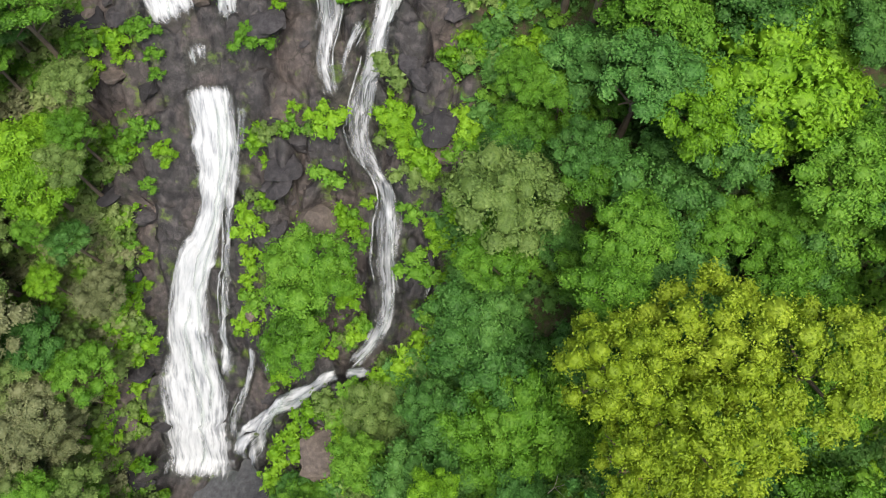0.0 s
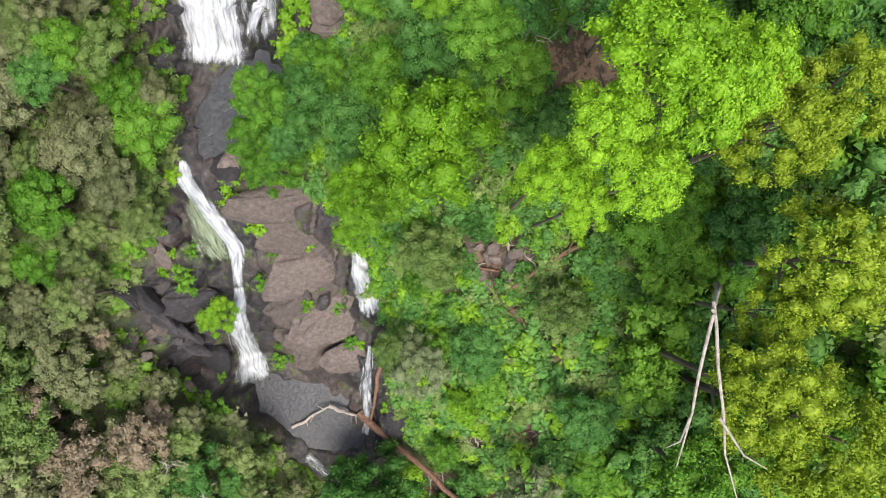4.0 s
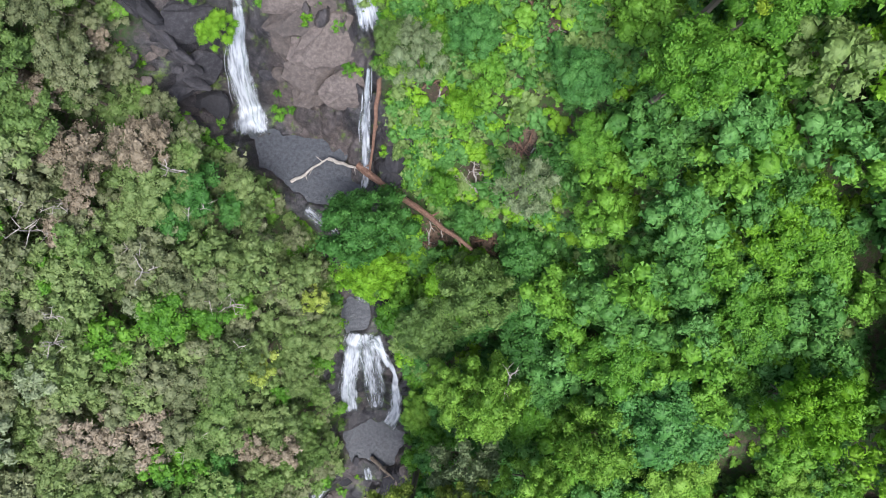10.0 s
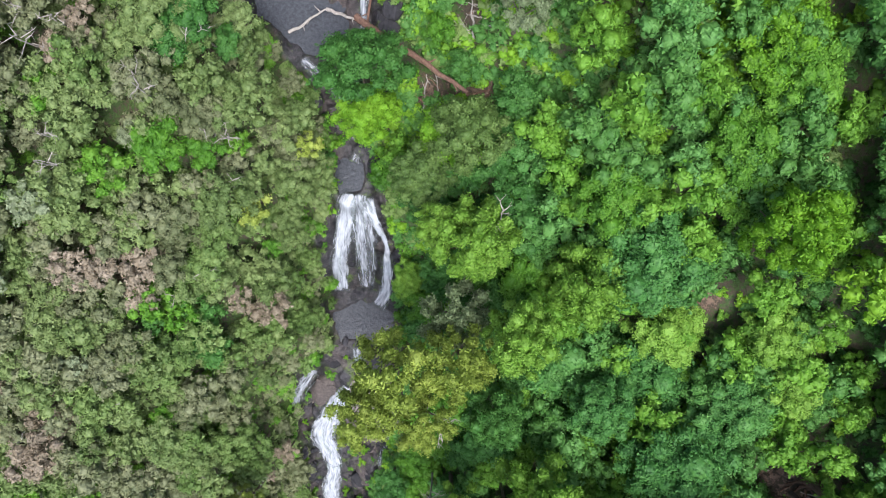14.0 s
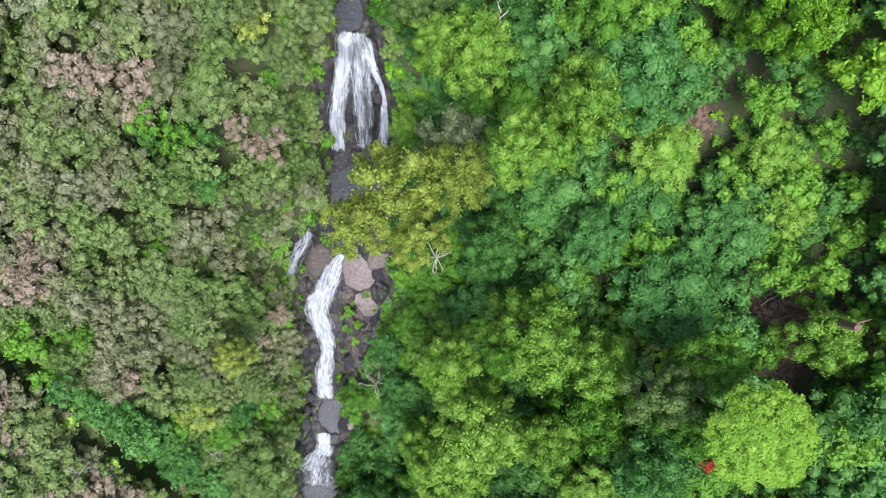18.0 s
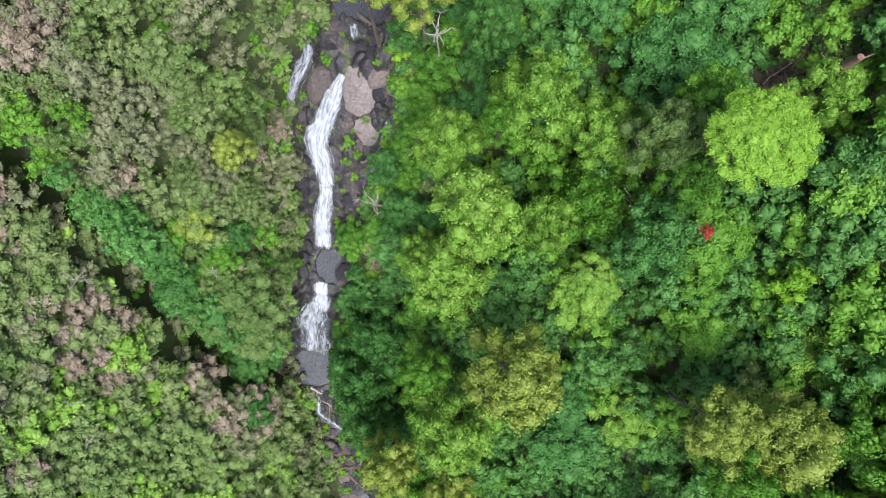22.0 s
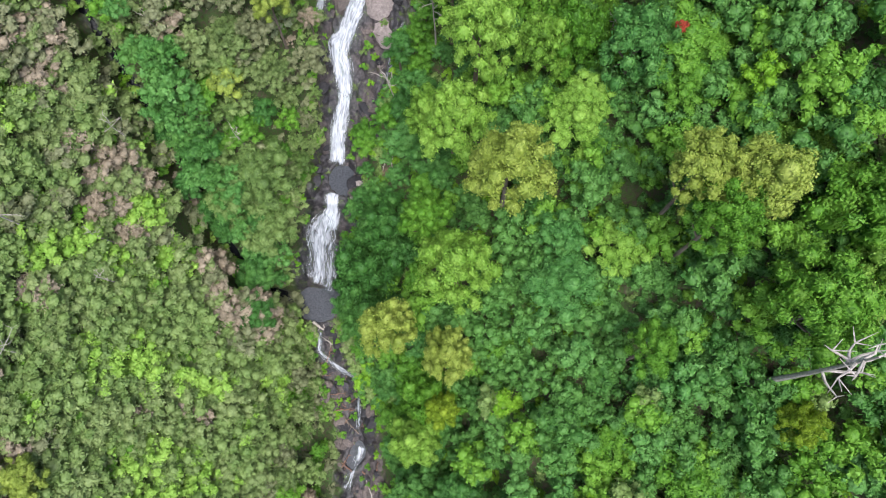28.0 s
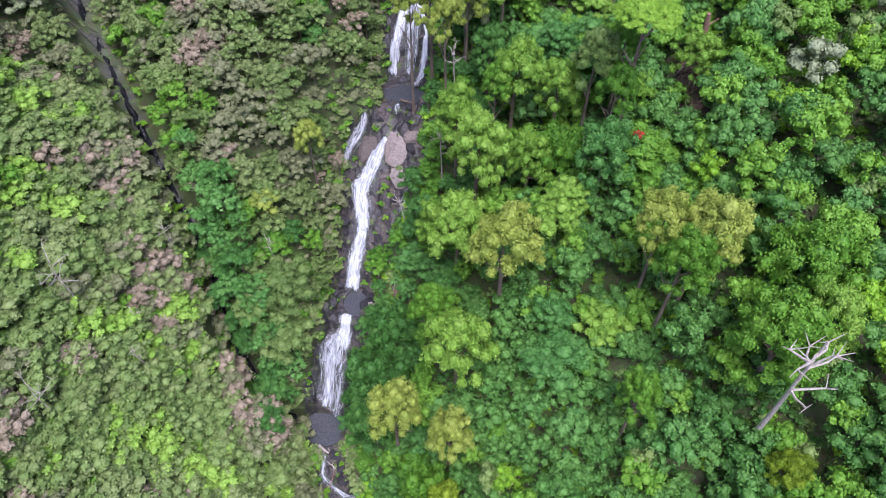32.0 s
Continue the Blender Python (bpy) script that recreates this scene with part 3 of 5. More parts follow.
STANDOUT["below the upper falls"] = [
    (-1.6, -10.3, 57.2, 4.6, "lime"), (-7.2, -12.9, 50.6, 2.5, "lime"), (8.7, -9.6, 72.8, 3.0, "vivid"), (13.4, -10.2, 70.5, 2.3, "vivid"),
    (6.8, -12.6, 70.0, 2.2, "vivid"), (11.0, -11.6, 71.5, 2.6, "vivid"), (4.6, -14.2, 66.5, 1.9, "vivid"), (9.2, -14.6, 67.5, 2.3, "vivid"), (6.4, -15.8, 65.5, 1.6, "vivid"), (8.6, -2.4, 61.7, 2.6, "blue"), (2.0, -3.9, 57.6, 2.5, "mid"), (-0.8, -1.1, 56.5, 1.8, "lime"),
    (15.0, 0.0, 58.6, 2.2, "yellow"), (16.5, -12.1, 66.8, 3.4, "yellow"), (20.2, -10.6, 66.7, 2.9, "yellow"), (22.2, -3.4, 58.9, 3.5, "mid"),
    (24.4, -7.0, 58.7, 2.8, "dark"), (-15.4, -9.8, 42.4, 2.8, "mid"), (-10.6, -2.2, 44.7, 2.6, "mid"), (-5.0, 4.6, 47.6, 2.7, "olive"),
]
STANDOUT["below the upper falls"] += [
    (10.0, -3.9, 60.5, 2.0, "blue"), (-27.3, -5.4, 40.8, 3.2, "mid"), (20.0, -19.5, 65.9, 3.6, "yellow"), (15.8, -26.3, 65.9, 3.5, "yellow"),
    (19.0, -29.2, 66.1, 4.3, "yellow"), (17.5, -22.2, 62.6, 2.4, "yellow"),
]
STANDOUT["beside the log pool"] = [
    (-11.3, -44.3, 26.3, 5.3, "dark"), (-10.7, -49.3, 23.0, 3.9, "lime"), (1.1, -52.2, 26.3, 5.0, "olive"), (-4.7, -56.5, 21.0, 4.1, "olive"),
    (10.4, -32.6, 41.7, 2.9, "blue"), (21.7, -30.0, 56.0, 4.1, "mid"), (16.2, -34.9, 54.0, 3.9, "mid"), (-4.1, -28.2, 35.8, 3.2, "pale"),
    (5.9, -41.3, 35.8, 3.2, "pale"), (1.8, -26.8, 34.7, 3.0, "blue"), (11.7, -37.6, 38.6, 2.6, "mid"), (17.8, -22.6, 44.7, 2.9, "blue"),
    (-2.4, -18.0, 40.8, 3.0, "olive"), (-7.8, -14.4, 42.7, 3.0, "lime"), (-25.3, -23.3, 28.5, 2.2, "lime"), (-6.2, -27.0, 34.6, 2.4, "olive"),
]
STANDOUT["beside the fan fall"] = [
    (-0.5, -51.6, 21.2, 4.9, "lime"), (1.5, -64.2, 28.3, 5.1, "lime"), (-2.6, -62.5, 24.8, 3.1, "lime"), (6.6, -75.5, 29.1, 4.4, "lime"),
    (-7.7, -79.6, 28.4, 5.6, "gold"), (-0.5, -78.2, 27.1, 4.4, "gold"), (-11.5, -84.1, 27.0, 3.8, "gold"), (-4.3, -85.5, 25.0, 3.9, "gold"),
    (21.5, -65.9, 27.7, 6.7, "blue"), (14.8, -69.4, 27.3, 5.3, "lime"), (32.3, -63.6, 39.2, 4.6, "lime"), (35.7, -75.6, 25.1, 4.2, "mid"),
    (-5.4, -56.4, 12.7, 2.9, "gold"), (-0.8, -73.8, 21.2, 4.6, "pale"), (17.4, -59.7, 27.3, 5.0, "mid"), (24.7, -74.9, 21.2, 4.9, "mid"),
]
STANDOUT["beside the fan fall"] += [
    (-6.6, -69.9, 6.8, 3.1, "lime"), (4.3, -86.3, 19.1, 4.2, "dark"), (17.1, -85.2, 19.1, 4.3, "blue"), (30.0, -45.0, 35.4, 5.5, "lime"),
    (32.6, -48.6, 37.2, 4.8, "mid"), (29.2, -55.0, 33.2, 4.9, "mid"),
]
STANDOUT["by the long fall"] = [
    (28.2, -104.4, 38.4, 5.7, "round"), (22.1, -102.5, 31.1, 4.2, "olive"), (27.2, -99.0, 30.9, 3.7, "mid"), (3.0, -110.1, 18.5, 6.1, "olive"),
    (-1.2, -101.3, 17.1, 4.5, "mid"), (9.3, -97.3, 24.4, 5.8, "mid"), (17.2, -100.2, 23.2, 4.6, "mid"), (5.9, -99.5, 20.8, 3.3, "mid"),
    (12.4, -111.5, 15.1, 4.3, "lime"), (0.1, -119.1, 6.6, 6.2, "lime"), (-4.3, -116.1, 1.0, 4.1, "lime"), (25.1, -113.6, 21.6, 6.2, "blue"),
    (19.1, -118.9, 11.0, 3.8, "olive"), (35.5, -124.9, 9.3, 5.4, "mid"), (47.2, -125.9, 7.5, 6.2, "mid"), (-35.0, -123.2, -22.2, 6.8, "olive"),
]
STANDOUT["by the long fall"] += [
    (-40.4, -126.3, -22.7, 5.3, "olive"), (-11.5, -130.2, -18.1, 6.9, "dark"), (-30.8, -101.9, 6.8, 3.2, "gold"), (26.0, -106.4, 27.0, 3.9, "mid"),
    (41.1, -96.4, 27.1, 4.2, "lime"), (38.8, -81.8, 23.0, 4.1, "lime"), (33.0, -117.7, 13.0, 3.9, "mid"),
]
STANDOUT["round the lowest pool"] = [
    (8.3, -131.4, 18.6, 6.3, "gold"), (30.6, -134.7, 28.1, 4.5, "gold"), (37.2, -135.7, 29.3, 5.3, "gold"), (33.5, -139.9, 26.2, 4.7, "olive"),
    (1.4, -141.9, 3.7, 6.8, "lime"), (-3.7, -133.9, -1.0, 4.1, "lime"), (-9.3, -150.8, -6.6, 5.5, "gold"), (0.9, -154.5, -7.8, 4.6, "gold"),
    (29.0, -154.2, 9.9, 3.8, "lime"), (-3.8, -168.1, -20.7, 5.1, "lime"), (0.4, -163.2, -17.2, 3.1, "yellow"), (-14.8, -138.8, -19.9, 8.5, "dark"),
    (17.7, -121.1, 9.2, 4.8, "olive"), (-35.5, -129.5, -24.2, 6.3, "olive"), (25.1, -167.2, -12.9, 4.4, "lime"), (18.2, -143.9, -0.5, 5.9, "blue"),
]
STANDOUT["round the lowest pool"] += [
    (26.0, -138.7, 3.2, 5.0, "mid"), (17.5, -136.5, 1.0, 4.1, "blue"), (40.5, -172.8, -8.3, 6.9, "lime"), (10.6, -152.9, -13.1, 3.7, "olive"),
    (49.8, -163.1, -2.8, 4.8, "mid"), (49.5, -163.1, 6.9, 3.5, "yellow"), (-37.3, -146.8, -35.7, 4.5, "dark"), (-58.6, -176.4, -1.2, 3.6, "gold"), (-38.6, -138.4, -33.0, 4.4, "dark"), (-48.3, -124.3, -19.5, 3.4, "blue"), (-54.6, -116.0, -18.6, 3.2, "blue"), (-43.0, -129.5, -27.0, 4.0, "dark"),
]
STANDOUT["on the lower slope"] = [
    (32.2, -112.3, 17.5, 6.1, "mid"), (52.9, -136.5, 26.9, 7.7, "mid"), (18.2, -108.4, 15.5, 6.2, "mid"), (32.4, -84.6, 22.0, 5.0, "mid"),
    (26.3, -91.9, 21.7, 6.7, "mid"), (-13.9, -147.2, -20.5, 6.0, "dark"), (-1.2, -161.1, -20.4, 6.3, "lime"), (23.8, -80.6, 15.5, 6.1, "mid"),
    (13.9, -80.4, 13.8, 7.3, "mid"), (46.4, -149.6, 23.7, 6.7, "olive"), (53.3, -145.7, 23.3, 5.3, "lime"),
]


# ---- terrain ----
def axis(bands, far, grow):
    """Grid lines: bands of (from, to, step), then ever wider steps out to the horizon."""
    mid = sorted({round(float(v), 3) for lo, hi, step in bands for v in np.arange(lo, hi, step)})
    left, right, s = [], [], 1.0
    while (left[-1] if left else mid[0]) > -far:
        s *= grow
        left.append((left[-1] if left else mid[0]) - s)
    s = 1.0
    while (right[-1] if right else mid[-1]) < far:
        s *= grow
        right.append((right[-1] if right else mid[-1]) + s)
    return np.array(left[::-1] + mid + right)


def build_terrain():
    xs = axis(((-60, -31, 0.8), (-31, 3, 0.26), (3, 45, 0.8)), 900, 1.16)
    ys = axis(((-200, 44, 0.3),), 1000, 1.16)
    gx, gy = np.meshgrid(xs, ys)
    gz = ground(gx, gy)
    nx, ny = len(xs), len(ys)
    idx = np.arange(nx * ny).reshape(ny, nx)
    quads = np.stack([idx[:-1, :-1], idx[:-1, 1:], idx[1:, 1:], idx[1:, :-1]], -1).reshape(-1, 4)
    me = mesh_from("ground", np.stack([gx, gy, gz], -1).reshape(-1, 3), None, quads)
    me.polygons.foreach_set("use_smooth", np.ones(len(quads), bool))
    wet = np.zeros(gx.shape)
    for line, width, _, _ in STREAMS:
        wet = np.maximum(wet, np.exp(-np.maximum(segment_distance(gx, gy, line) - max(width) * 0.5, 0) / (4.5 if line[0][1] > 5 else 2.8)))
    wet = np.maximum(wet, np.exp(-np.maximum(np.hypot((gx + 29) / 1.3, gy + 24) - 5, 0) / 1.5))
    litter = np.zeros(gx.shape)
    for a, b, c in BARE:
        litter = np.maximum(litter, np.clip(1.35 - np.hypot(gx - a, gy - b) / c - 1.8 * (fbm(gx * 0.5, gy * 0.5, 99, 3) - 0.4), 0, 1))
    for name, values in (("rock", rockiness(gx, gy)), ("wet", wet), ("block", joints(gx, gy)[0][2]), ("litter", litter)):
        me.attributes.new(name, "FLOAT", "POINT").data.foreach_set("value", values.ravel().astype(np.float32))
    ob = part("ground", me, GROUND)
    return tagged(ob, "gorge ground of brown rock, wet black stone and leaf litter", "ground", kind="structure")


# Streams: line in plan from top to foot, widths, how dense the white water is, label.
STREAMS = [
    ([(-19.2, 38.5), (-18.4, 34), (-17.7, 31.9), (-17.1, 30.8)], [4.0, 4.0, 3.6, 2.0], "full", "broad white fall above the lip pool"),
    ([(-13.6, 36), (-13.8, 32.7), (-14.1, 31.2), (-14.6, 30.3)], [1.2, 1.2, 1.1, 0.8], "full", "narrow white fall beside a boulder"),
    ([(-16.9, 30.6), (-16.5, 29.4), (-16.2, 27.9)], [1.6, 2.0, 2.4], "thin", "shallow stream sliding to the lip of the falls"),
    ([(-16.2, 28.1), (-16.1, 26.1), (-16.1, 24.5), (-16.4, 22.8), (-17.2, 20.1), (-18.3, 18.3), (-19.7, 16.1), (-20.6, 13.5), (-20.9, 10.2), (-21.4, 6.9), (-22.0, 3.2), (-22.3, 0.4)], [2.9, 3.7, 3.4, 2.5, 1.9, 2.2, 2.7, 3.2, 4.2, 5.4, 6.0, 6.0], "full", "tall white waterfall widening towards its foot over dark rock"),
    ([(-13.6, 27.0), (-14.3, 24.4), (-15.2, 22.1), (-15.9, 19.3), (-16.6, 16.7), (-17.2, 14.1), (-17.6, 10.9), (-18.5, 8.0)], [0.8, 1.0, 1.2, 1.2, 1.0, 1.2, 1.4, 1.4], "thin", "thin veil of water over green-stained rock"),
    ([(-2.2, 37), (-2.6, 32.3), (-3.3, 30.3), (-4.1, 28.2), (-5.1, 25.5), (-5.6, 23.6), (-4.3, 21.9), (-3.3, 20.0), (-3.6, 18.0), (-3.8, 15.3), (-3.6, 12.5), (-4.3, 10.9), (-6.0, 9.0), (-7.7, 8.1)], [2.4, 2.4, 2.2, 2.2, 2.6, 2.2, 1.2, 1.4, 2.6, 2.5, 1.8, 1.8, 1.3, 1.3], "mid", "branching white cascade over stepped dark rock"),
    ([(-7.2, 36), (-6.7, 32.5), (-7.6, 29.7), (-7.6, 27.4), (-6.5, 25.6)], [2.4, 2.3, 1.7, 1.6, 1.6], "mid", "side strand of the white cascade"),
    ([(-4.3, 31.4), (-6.0, 29.4), (-6.5, 26.3)], [0.8, 0.9, 1.0], "thin", "thin middle strand of the white cascade"),
    ([(-0.2, 15.6), (-0.4, 13.5), (-1.6, 11.6)], [0.6, 0.7, 0.7], "thin", "thin trickle over black rock"),
    ([(-7.9, 8.0), (-6.0, 7.8), (-4.6, 8.0)], [0.8, 0.8, 0.5], "full", "short white riffle on a rock step"),
    ([(-7.5, 8.2), (-9.9, 7.3), (-12.5, 6.6), (-14.4, 5.7), (-16.8, 4.5), (-18.6, 2.0)], [1.3, 1.0, 1.5, 1.2, 1.7, 1.5], "full", "white water running along a rock step to the pool"),
    ([(-11.9, 7.7), (-13.1, 6.0), (-15.4, 4.0), (-16.4, 0.8)], [0.9, 1.2, 1.4, 1.4], "mid", "broken white water between black boulders"),
    ([(-15.1, 11.2), (-16.0, 8.6), (-17.7, 6.2), (-18.8, 3.1)], [0.6, 0.8, 1.0, 1.2], "mid", "thin trickle down a mossy rock face"),
    ([(-13.7, 10.5), (-14.8, 7.6)], [0.5, 0.7], "thin", "thin trickle down a mossy rock face"),
    ([(-25.5, -7.3), (-25.5, -9.8), (-24.5, -12.2), (-23.5, -14.4), (-22.3, -16.4), (-23.3, -18.5), (-23.6, -21.6)], [0.7, 1.5, 1.9, 2.0, 1.8, 1.2, 1.2], "full", "white chute along the edge of a brown slab"),
    ([(-25.7, -10.6), (-25.5, -13.0), (-25.0, -15.8), (-24.2, -18.3)], [1.2, 2.4, 3.2, 1.8], "green", "sheet of shallow green water over smooth rock"),
    ([(-23.4, -19.6), (-23.6, -21.4), (-25.0, -24.4), (-26.0, -27.7), (-25.5, -31.0), (-25.0, -33.0)], [1.2, 1.3, 2.0, 3.2, 4.0, 3.8], "full", "white waterfall dropping into the log pool"),
    ([(-10.5, -14.5), (-9.9, -16.3), (-9.8, -19.0), (-9.3, -22.0), (-9.3, -24.6)], [0.8, 1.4, 1.8, 2.7, 2.5], "full", "side fall over a brown rock step"),
    ([(-9.6, -26.5), (-10.3, -30.3), (-11.1, -33.1), (-11.5, -37.0), (-12.1, -40.6)], [0.8, 1.0, 1.7, 1.3, 1.7], "mid", "narrow stream beside a fallen trunk"),
    ([(-19.8, -41.0), (-17.8, -43.1), (-15.4, -45.2), (-14.2, -49), (-13.6, -52.3)], [1.6, 1.9, 1.4, 1.4, 1.4], "mid", "white stream under the overhanging tree"),
    ([(-13.2, -52.0), (-13.6, -53.2), (-14.5, -55.0)], [1.2, 1.5, 2.0], "mid", "short white step into a small round pool"),
    ([(-14.0, -57.4), (-15.8, -61.6), (-17.2, -67.1), (-17.8, -72.6)], [2.4, 2.3, 2.1, 2.5], "full", "white strand of the fan-shaped fall"),
    ([(-13.4, -57.4), (-13.3, -62.9), (-13.3, -68.1), (-13.9, -72.4)], [2.9, 3.7, 3.3, 2.5], "mid", "broken white veil in the middle of the fan-shaped fall"),
    ([(-12.6, -58.0), (-11.4, -61.7), (-10.0, -64.6), (-10.2, -68.0), (-10.7, -71.8), (-12.5, -75.0)], [2.0, 1.2, 0.7, 1.5, 2.1, 2.3], "full", "bright strand at the edge of the fan-shaped fall"),
    ([(-15.5, -79.8), (-15.5, -82.0), (-14.9, -83.8)], [1.6, 2.2, 1.7], "mid", "short white step below the fan pool"),
    ([(-22.0, -83.2), (-24.1, -86.2), (-26.4, -89.3), (-27.0, -92.5)], [1.8, 2.3, 2.4, 1.5], "mid", "white strand round the side of a rock slab"),
    ([(-17.3, -87.0), (-19.6, -90.5), (-21.5, -94.1), (-23.1, -97.4), (-22.0, -100.8), (-21.8, -105.4)], [1.3, 3.2, 4.3, 3.8, 3.6, 2.6], "full", "long white waterfall down the gorge"),
    ([(-22.0, -103.0), (-21.9, -105.4), (-23.3, -109.7), (-23.7, -116.0)], [2.6, 2.5, 3.6, 2.8], "full", "narrow lower leap of the long waterfall"),
    ([(-9.9, -93.3), (-12.2, -98.3), (-13.7, -104.1)], [1.0, 1.1, 0.9], "thin", "thin dark trickle over broken rock"),
    ([(-23.8, -121.0), (-24.0, -125.8), (-25.2, -128.4)], [2.6, 3.4, 4.0], "full", "white neck of the lowest fall"),
    ([(-24.6, -125.0), (-26.0, -128.1), (-26.7, -131.7), (-26.8, -135.1), (-28.2, -138.4)], [3.4, 6.6, 8.0, 7.8, 6.0], "mid", "spreading white fall into the lowest pool"),
    ([(-100, -52), (-73.7, -88.9), (-67.3, -97.6), (-60.8, -106.4), (-57, -111.5), (-52, -119), (-46, -131), (-39.5, -138.5), (-34, -140)], [1.3, 1.3, 1.3, 1.3, 1.3, 1.3, 1.4, 1.4, 1.4], "dark", "narrow stream in the side ravine, its shade painted near-black"),
    ([(-26.9, -146.4), (-26.9, -151.5), (-22.4, -154.3), (-17.5, -156.8)], [1.0, 1.3, 1.4, 1.2], "mid", "white riffle in the creek bed"),
    ([(-17.6, -157.5), (-17.4, -162.0), (-17.0, -168.0)], [0.9, 1.0, 1.0], "thin", "shallow run between stones of the creek bed"),
    ([(-16.3, -170.0), (-16.7, -172.9), (-19.1, -180.5)], [2.2, 1.8, 2.0], "mid", "white step in the creek"),
]


FLOWS = np.array([(*p, *q, max(w) * 0.5) for line, w, kind, _ in STREAMS if kind != "dark" for p, q in zip(line, line[1:])])


def stream_gap(x, y):
    """Distance from a place to the edge of the nearest white water."""
    ax, ay, dx, dy = FLOWS[:, 0], FLOWS[:, 1], FLOWS[:, 2] - FLOWS[:, 0], FLOWS[:, 3] - FLOWS[:, 1]
    t = np.clip(((x - ax) * dx + (y - ay) * dy) / (dx * dx + dy * dy), 0, 1)
    return float(np.min(np.hypot(x - ax - t * dx, y - ay - t * dy) - FLOWS[:, 4]))


def along(line, step):
    """Points on a rounded line, with the length run so far and the share of each knot."""
    pts = np.array(line, float)
    d = np.r_[0, np.cumsum(np.hypot(*np.diff(pts, axis=0).T))]
    s = np.arange(0, d[-1], step)
    p = np.stack([np.interp(s, d, pts[:, 0]), np.interp(s, d, pts[:, 1])], 1)
    k = max(1, int(1.6 / step))
    ext = np.concatenate([np.repeat(p[:1], k, 0), p, np.repeat(p[-1:], k, 0)])
    p = np.stack([np.convolve(ext[:, i], np.ones(2 * k + 1) / (2 * k + 1), "valid") for i in (0, 1)], 1)
    return p, s, np.interp(s, d, np.arange(len(pts)))


def build_stream(line, widths, density, label):
    p, s, share = along(line, 0.3)
    w = np.interp(share, np.arange(len(widths)), widths)
    way = np.gradient(p, axis=0)
    way /= np.linalg.norm(way, axis=1)[:, None] + 1e-9
    side = np.stack([-way[:, 1], way[:, 0]], 1)
    across = np.linspace(-1, 1, 11)
    ragged = 1.12 + 0.5 * (fbm(s * 0.45, s * 0 + 3.3, 61) - 0.45)
    grid = p[:, None, :] + side[:, None, :] * (across[None, :] * (w * ragged)[:, None] * 0.5)[..., None]
    z = np.maximum(ground(grid[..., 0], grid[..., 1]), base_ground(grid[..., 0], grid[..., 1]) - 0.25)
    z = z + 0.05 + 0.32 * (1 - across[None, :] ** 2) + 0.35 * (fbm(grid[..., 0] * 1.6, grid[..., 1] * 0.8, 71) - 0.45)
    n, m = len(p), len(across)
    idx = np.arange(n * m).reshape(n, m)
    quads = np.stack([idx[:-1, :-1], idx[:-1, 1:], idx[1:, 1:], idx[1:, :-1]], -1).reshape(-1, 4)
    me = mesh_from("water", np.concatenate([grid, z[..., None]], -1).reshape(-1, 3), None, quads)
    me.polygons.foreach_set("use_smooth", np.ones(len(quads), bool))
    uv = np.stack(np.broadcast_arrays(across[None, :] * w[:, None] * 0.5, (s * 1.5)[:, None] + line[0][0] * 3), -1).reshape(-1, 2)
    loops = np.zeros(len(me.loops), np.int32)
    me.loops.foreach_get("vertex_index", loops)
    me.uv_layers.new(name="flow").data.foreach_set("uv", uv[loops].ravel().astype(np.float32))
    tail = 0.9 + 1.6 * fbm(grid[..., 0] * 1.1, grid[..., 1] * 0.5, 73, 2)
    end = np.clip(np.minimum(s[:, None] / 0.8, (s[-1] - s)[:, None] / tail), 0, 1)
    middle = 0.45 * ((1 - np.abs(across[None, :]) ** (3.0 if density == "full" else 2.0)) * end * 2 - 1) * np.ones((n, 1))
    middle = middle + (0.55 if density == "full" else 0.95) * (fbm(across[None, :] * w[:, None] * 0.55 + line[0][1], (s * 0.16)[:, None] + across[None, :] * 0, 67, 3) - 0.5)
    lift = {"full": 0.12, "mid": -0.12, "thin": -0.26, "green": -0.3, "dark": 0}[density]
    me.attributes.new("middle", "FLOAT", "POINT").data.foreach_set("value", (middle + lift).ravel().astype(np.float32))
    ob = part("waterfall" if density != "dark" else "stream", me, POOL_SHADED if density == "dark" else GREEN_SHEET if density == "green" else FOAM)
    tagged(ob, label, "waterfall", "falls and streams of the gorge")
    # single strands that part from the sheet and join it again
    rng = np.random.default_rng(int(abs(line[0][0] * 17 + line[0][1] * 5)))
    if s[-1] > 60 or density == "green":
        return ob
    for k in range(int(1 + max(widths) * (0.5 if density == "full" else 1.2))):
        first, last = sorted(rng.uniform(0, 1, 2))
        if last - first < 0.25:
            first, last = max(0.0, first - 0.15), min(1.0, last + 0.15)
        i, j = int(first * (n - 1)), int(last * (n - 1))
        if j - i < 5:
            continue
        ss = s[i:j]
        u = rng.uniform(-1.0, 1.0) + 0.5 * (fbm(ss * 0.35, ss * 0 + k * 3.1, 77) - 0.45)
        wide = rng.uniform(0.18, 0.42) * (1 + 0.8 * (fbm(ss * 0.9, ss * 0 + k, 79) - 0.45)) * np.clip(np.minimum(ss - ss[0], ss[-1] - ss) / 0.7, 0.1, 1)
        mid = p[i:j] + side[i:j] * (u * w[i:j] * 0.56)[:, None]
        row = np.array([-1, 0, 1])
        g = mid[:, None, :] + side[i:j][:, None, :] * (row[None, :] * wide[:, None] * 0.5)[..., None]
        gz = np.maximum(ground(mid[:, 0], mid[:, 1]), base_ground(mid[:, 0], mid[:, 1]) - 0.2)[:, None] + 0.36 * np.clip(1 - u**2, 0, 1)[:, None] + np.array([0.1, 0.24, 0.1])[None, :]
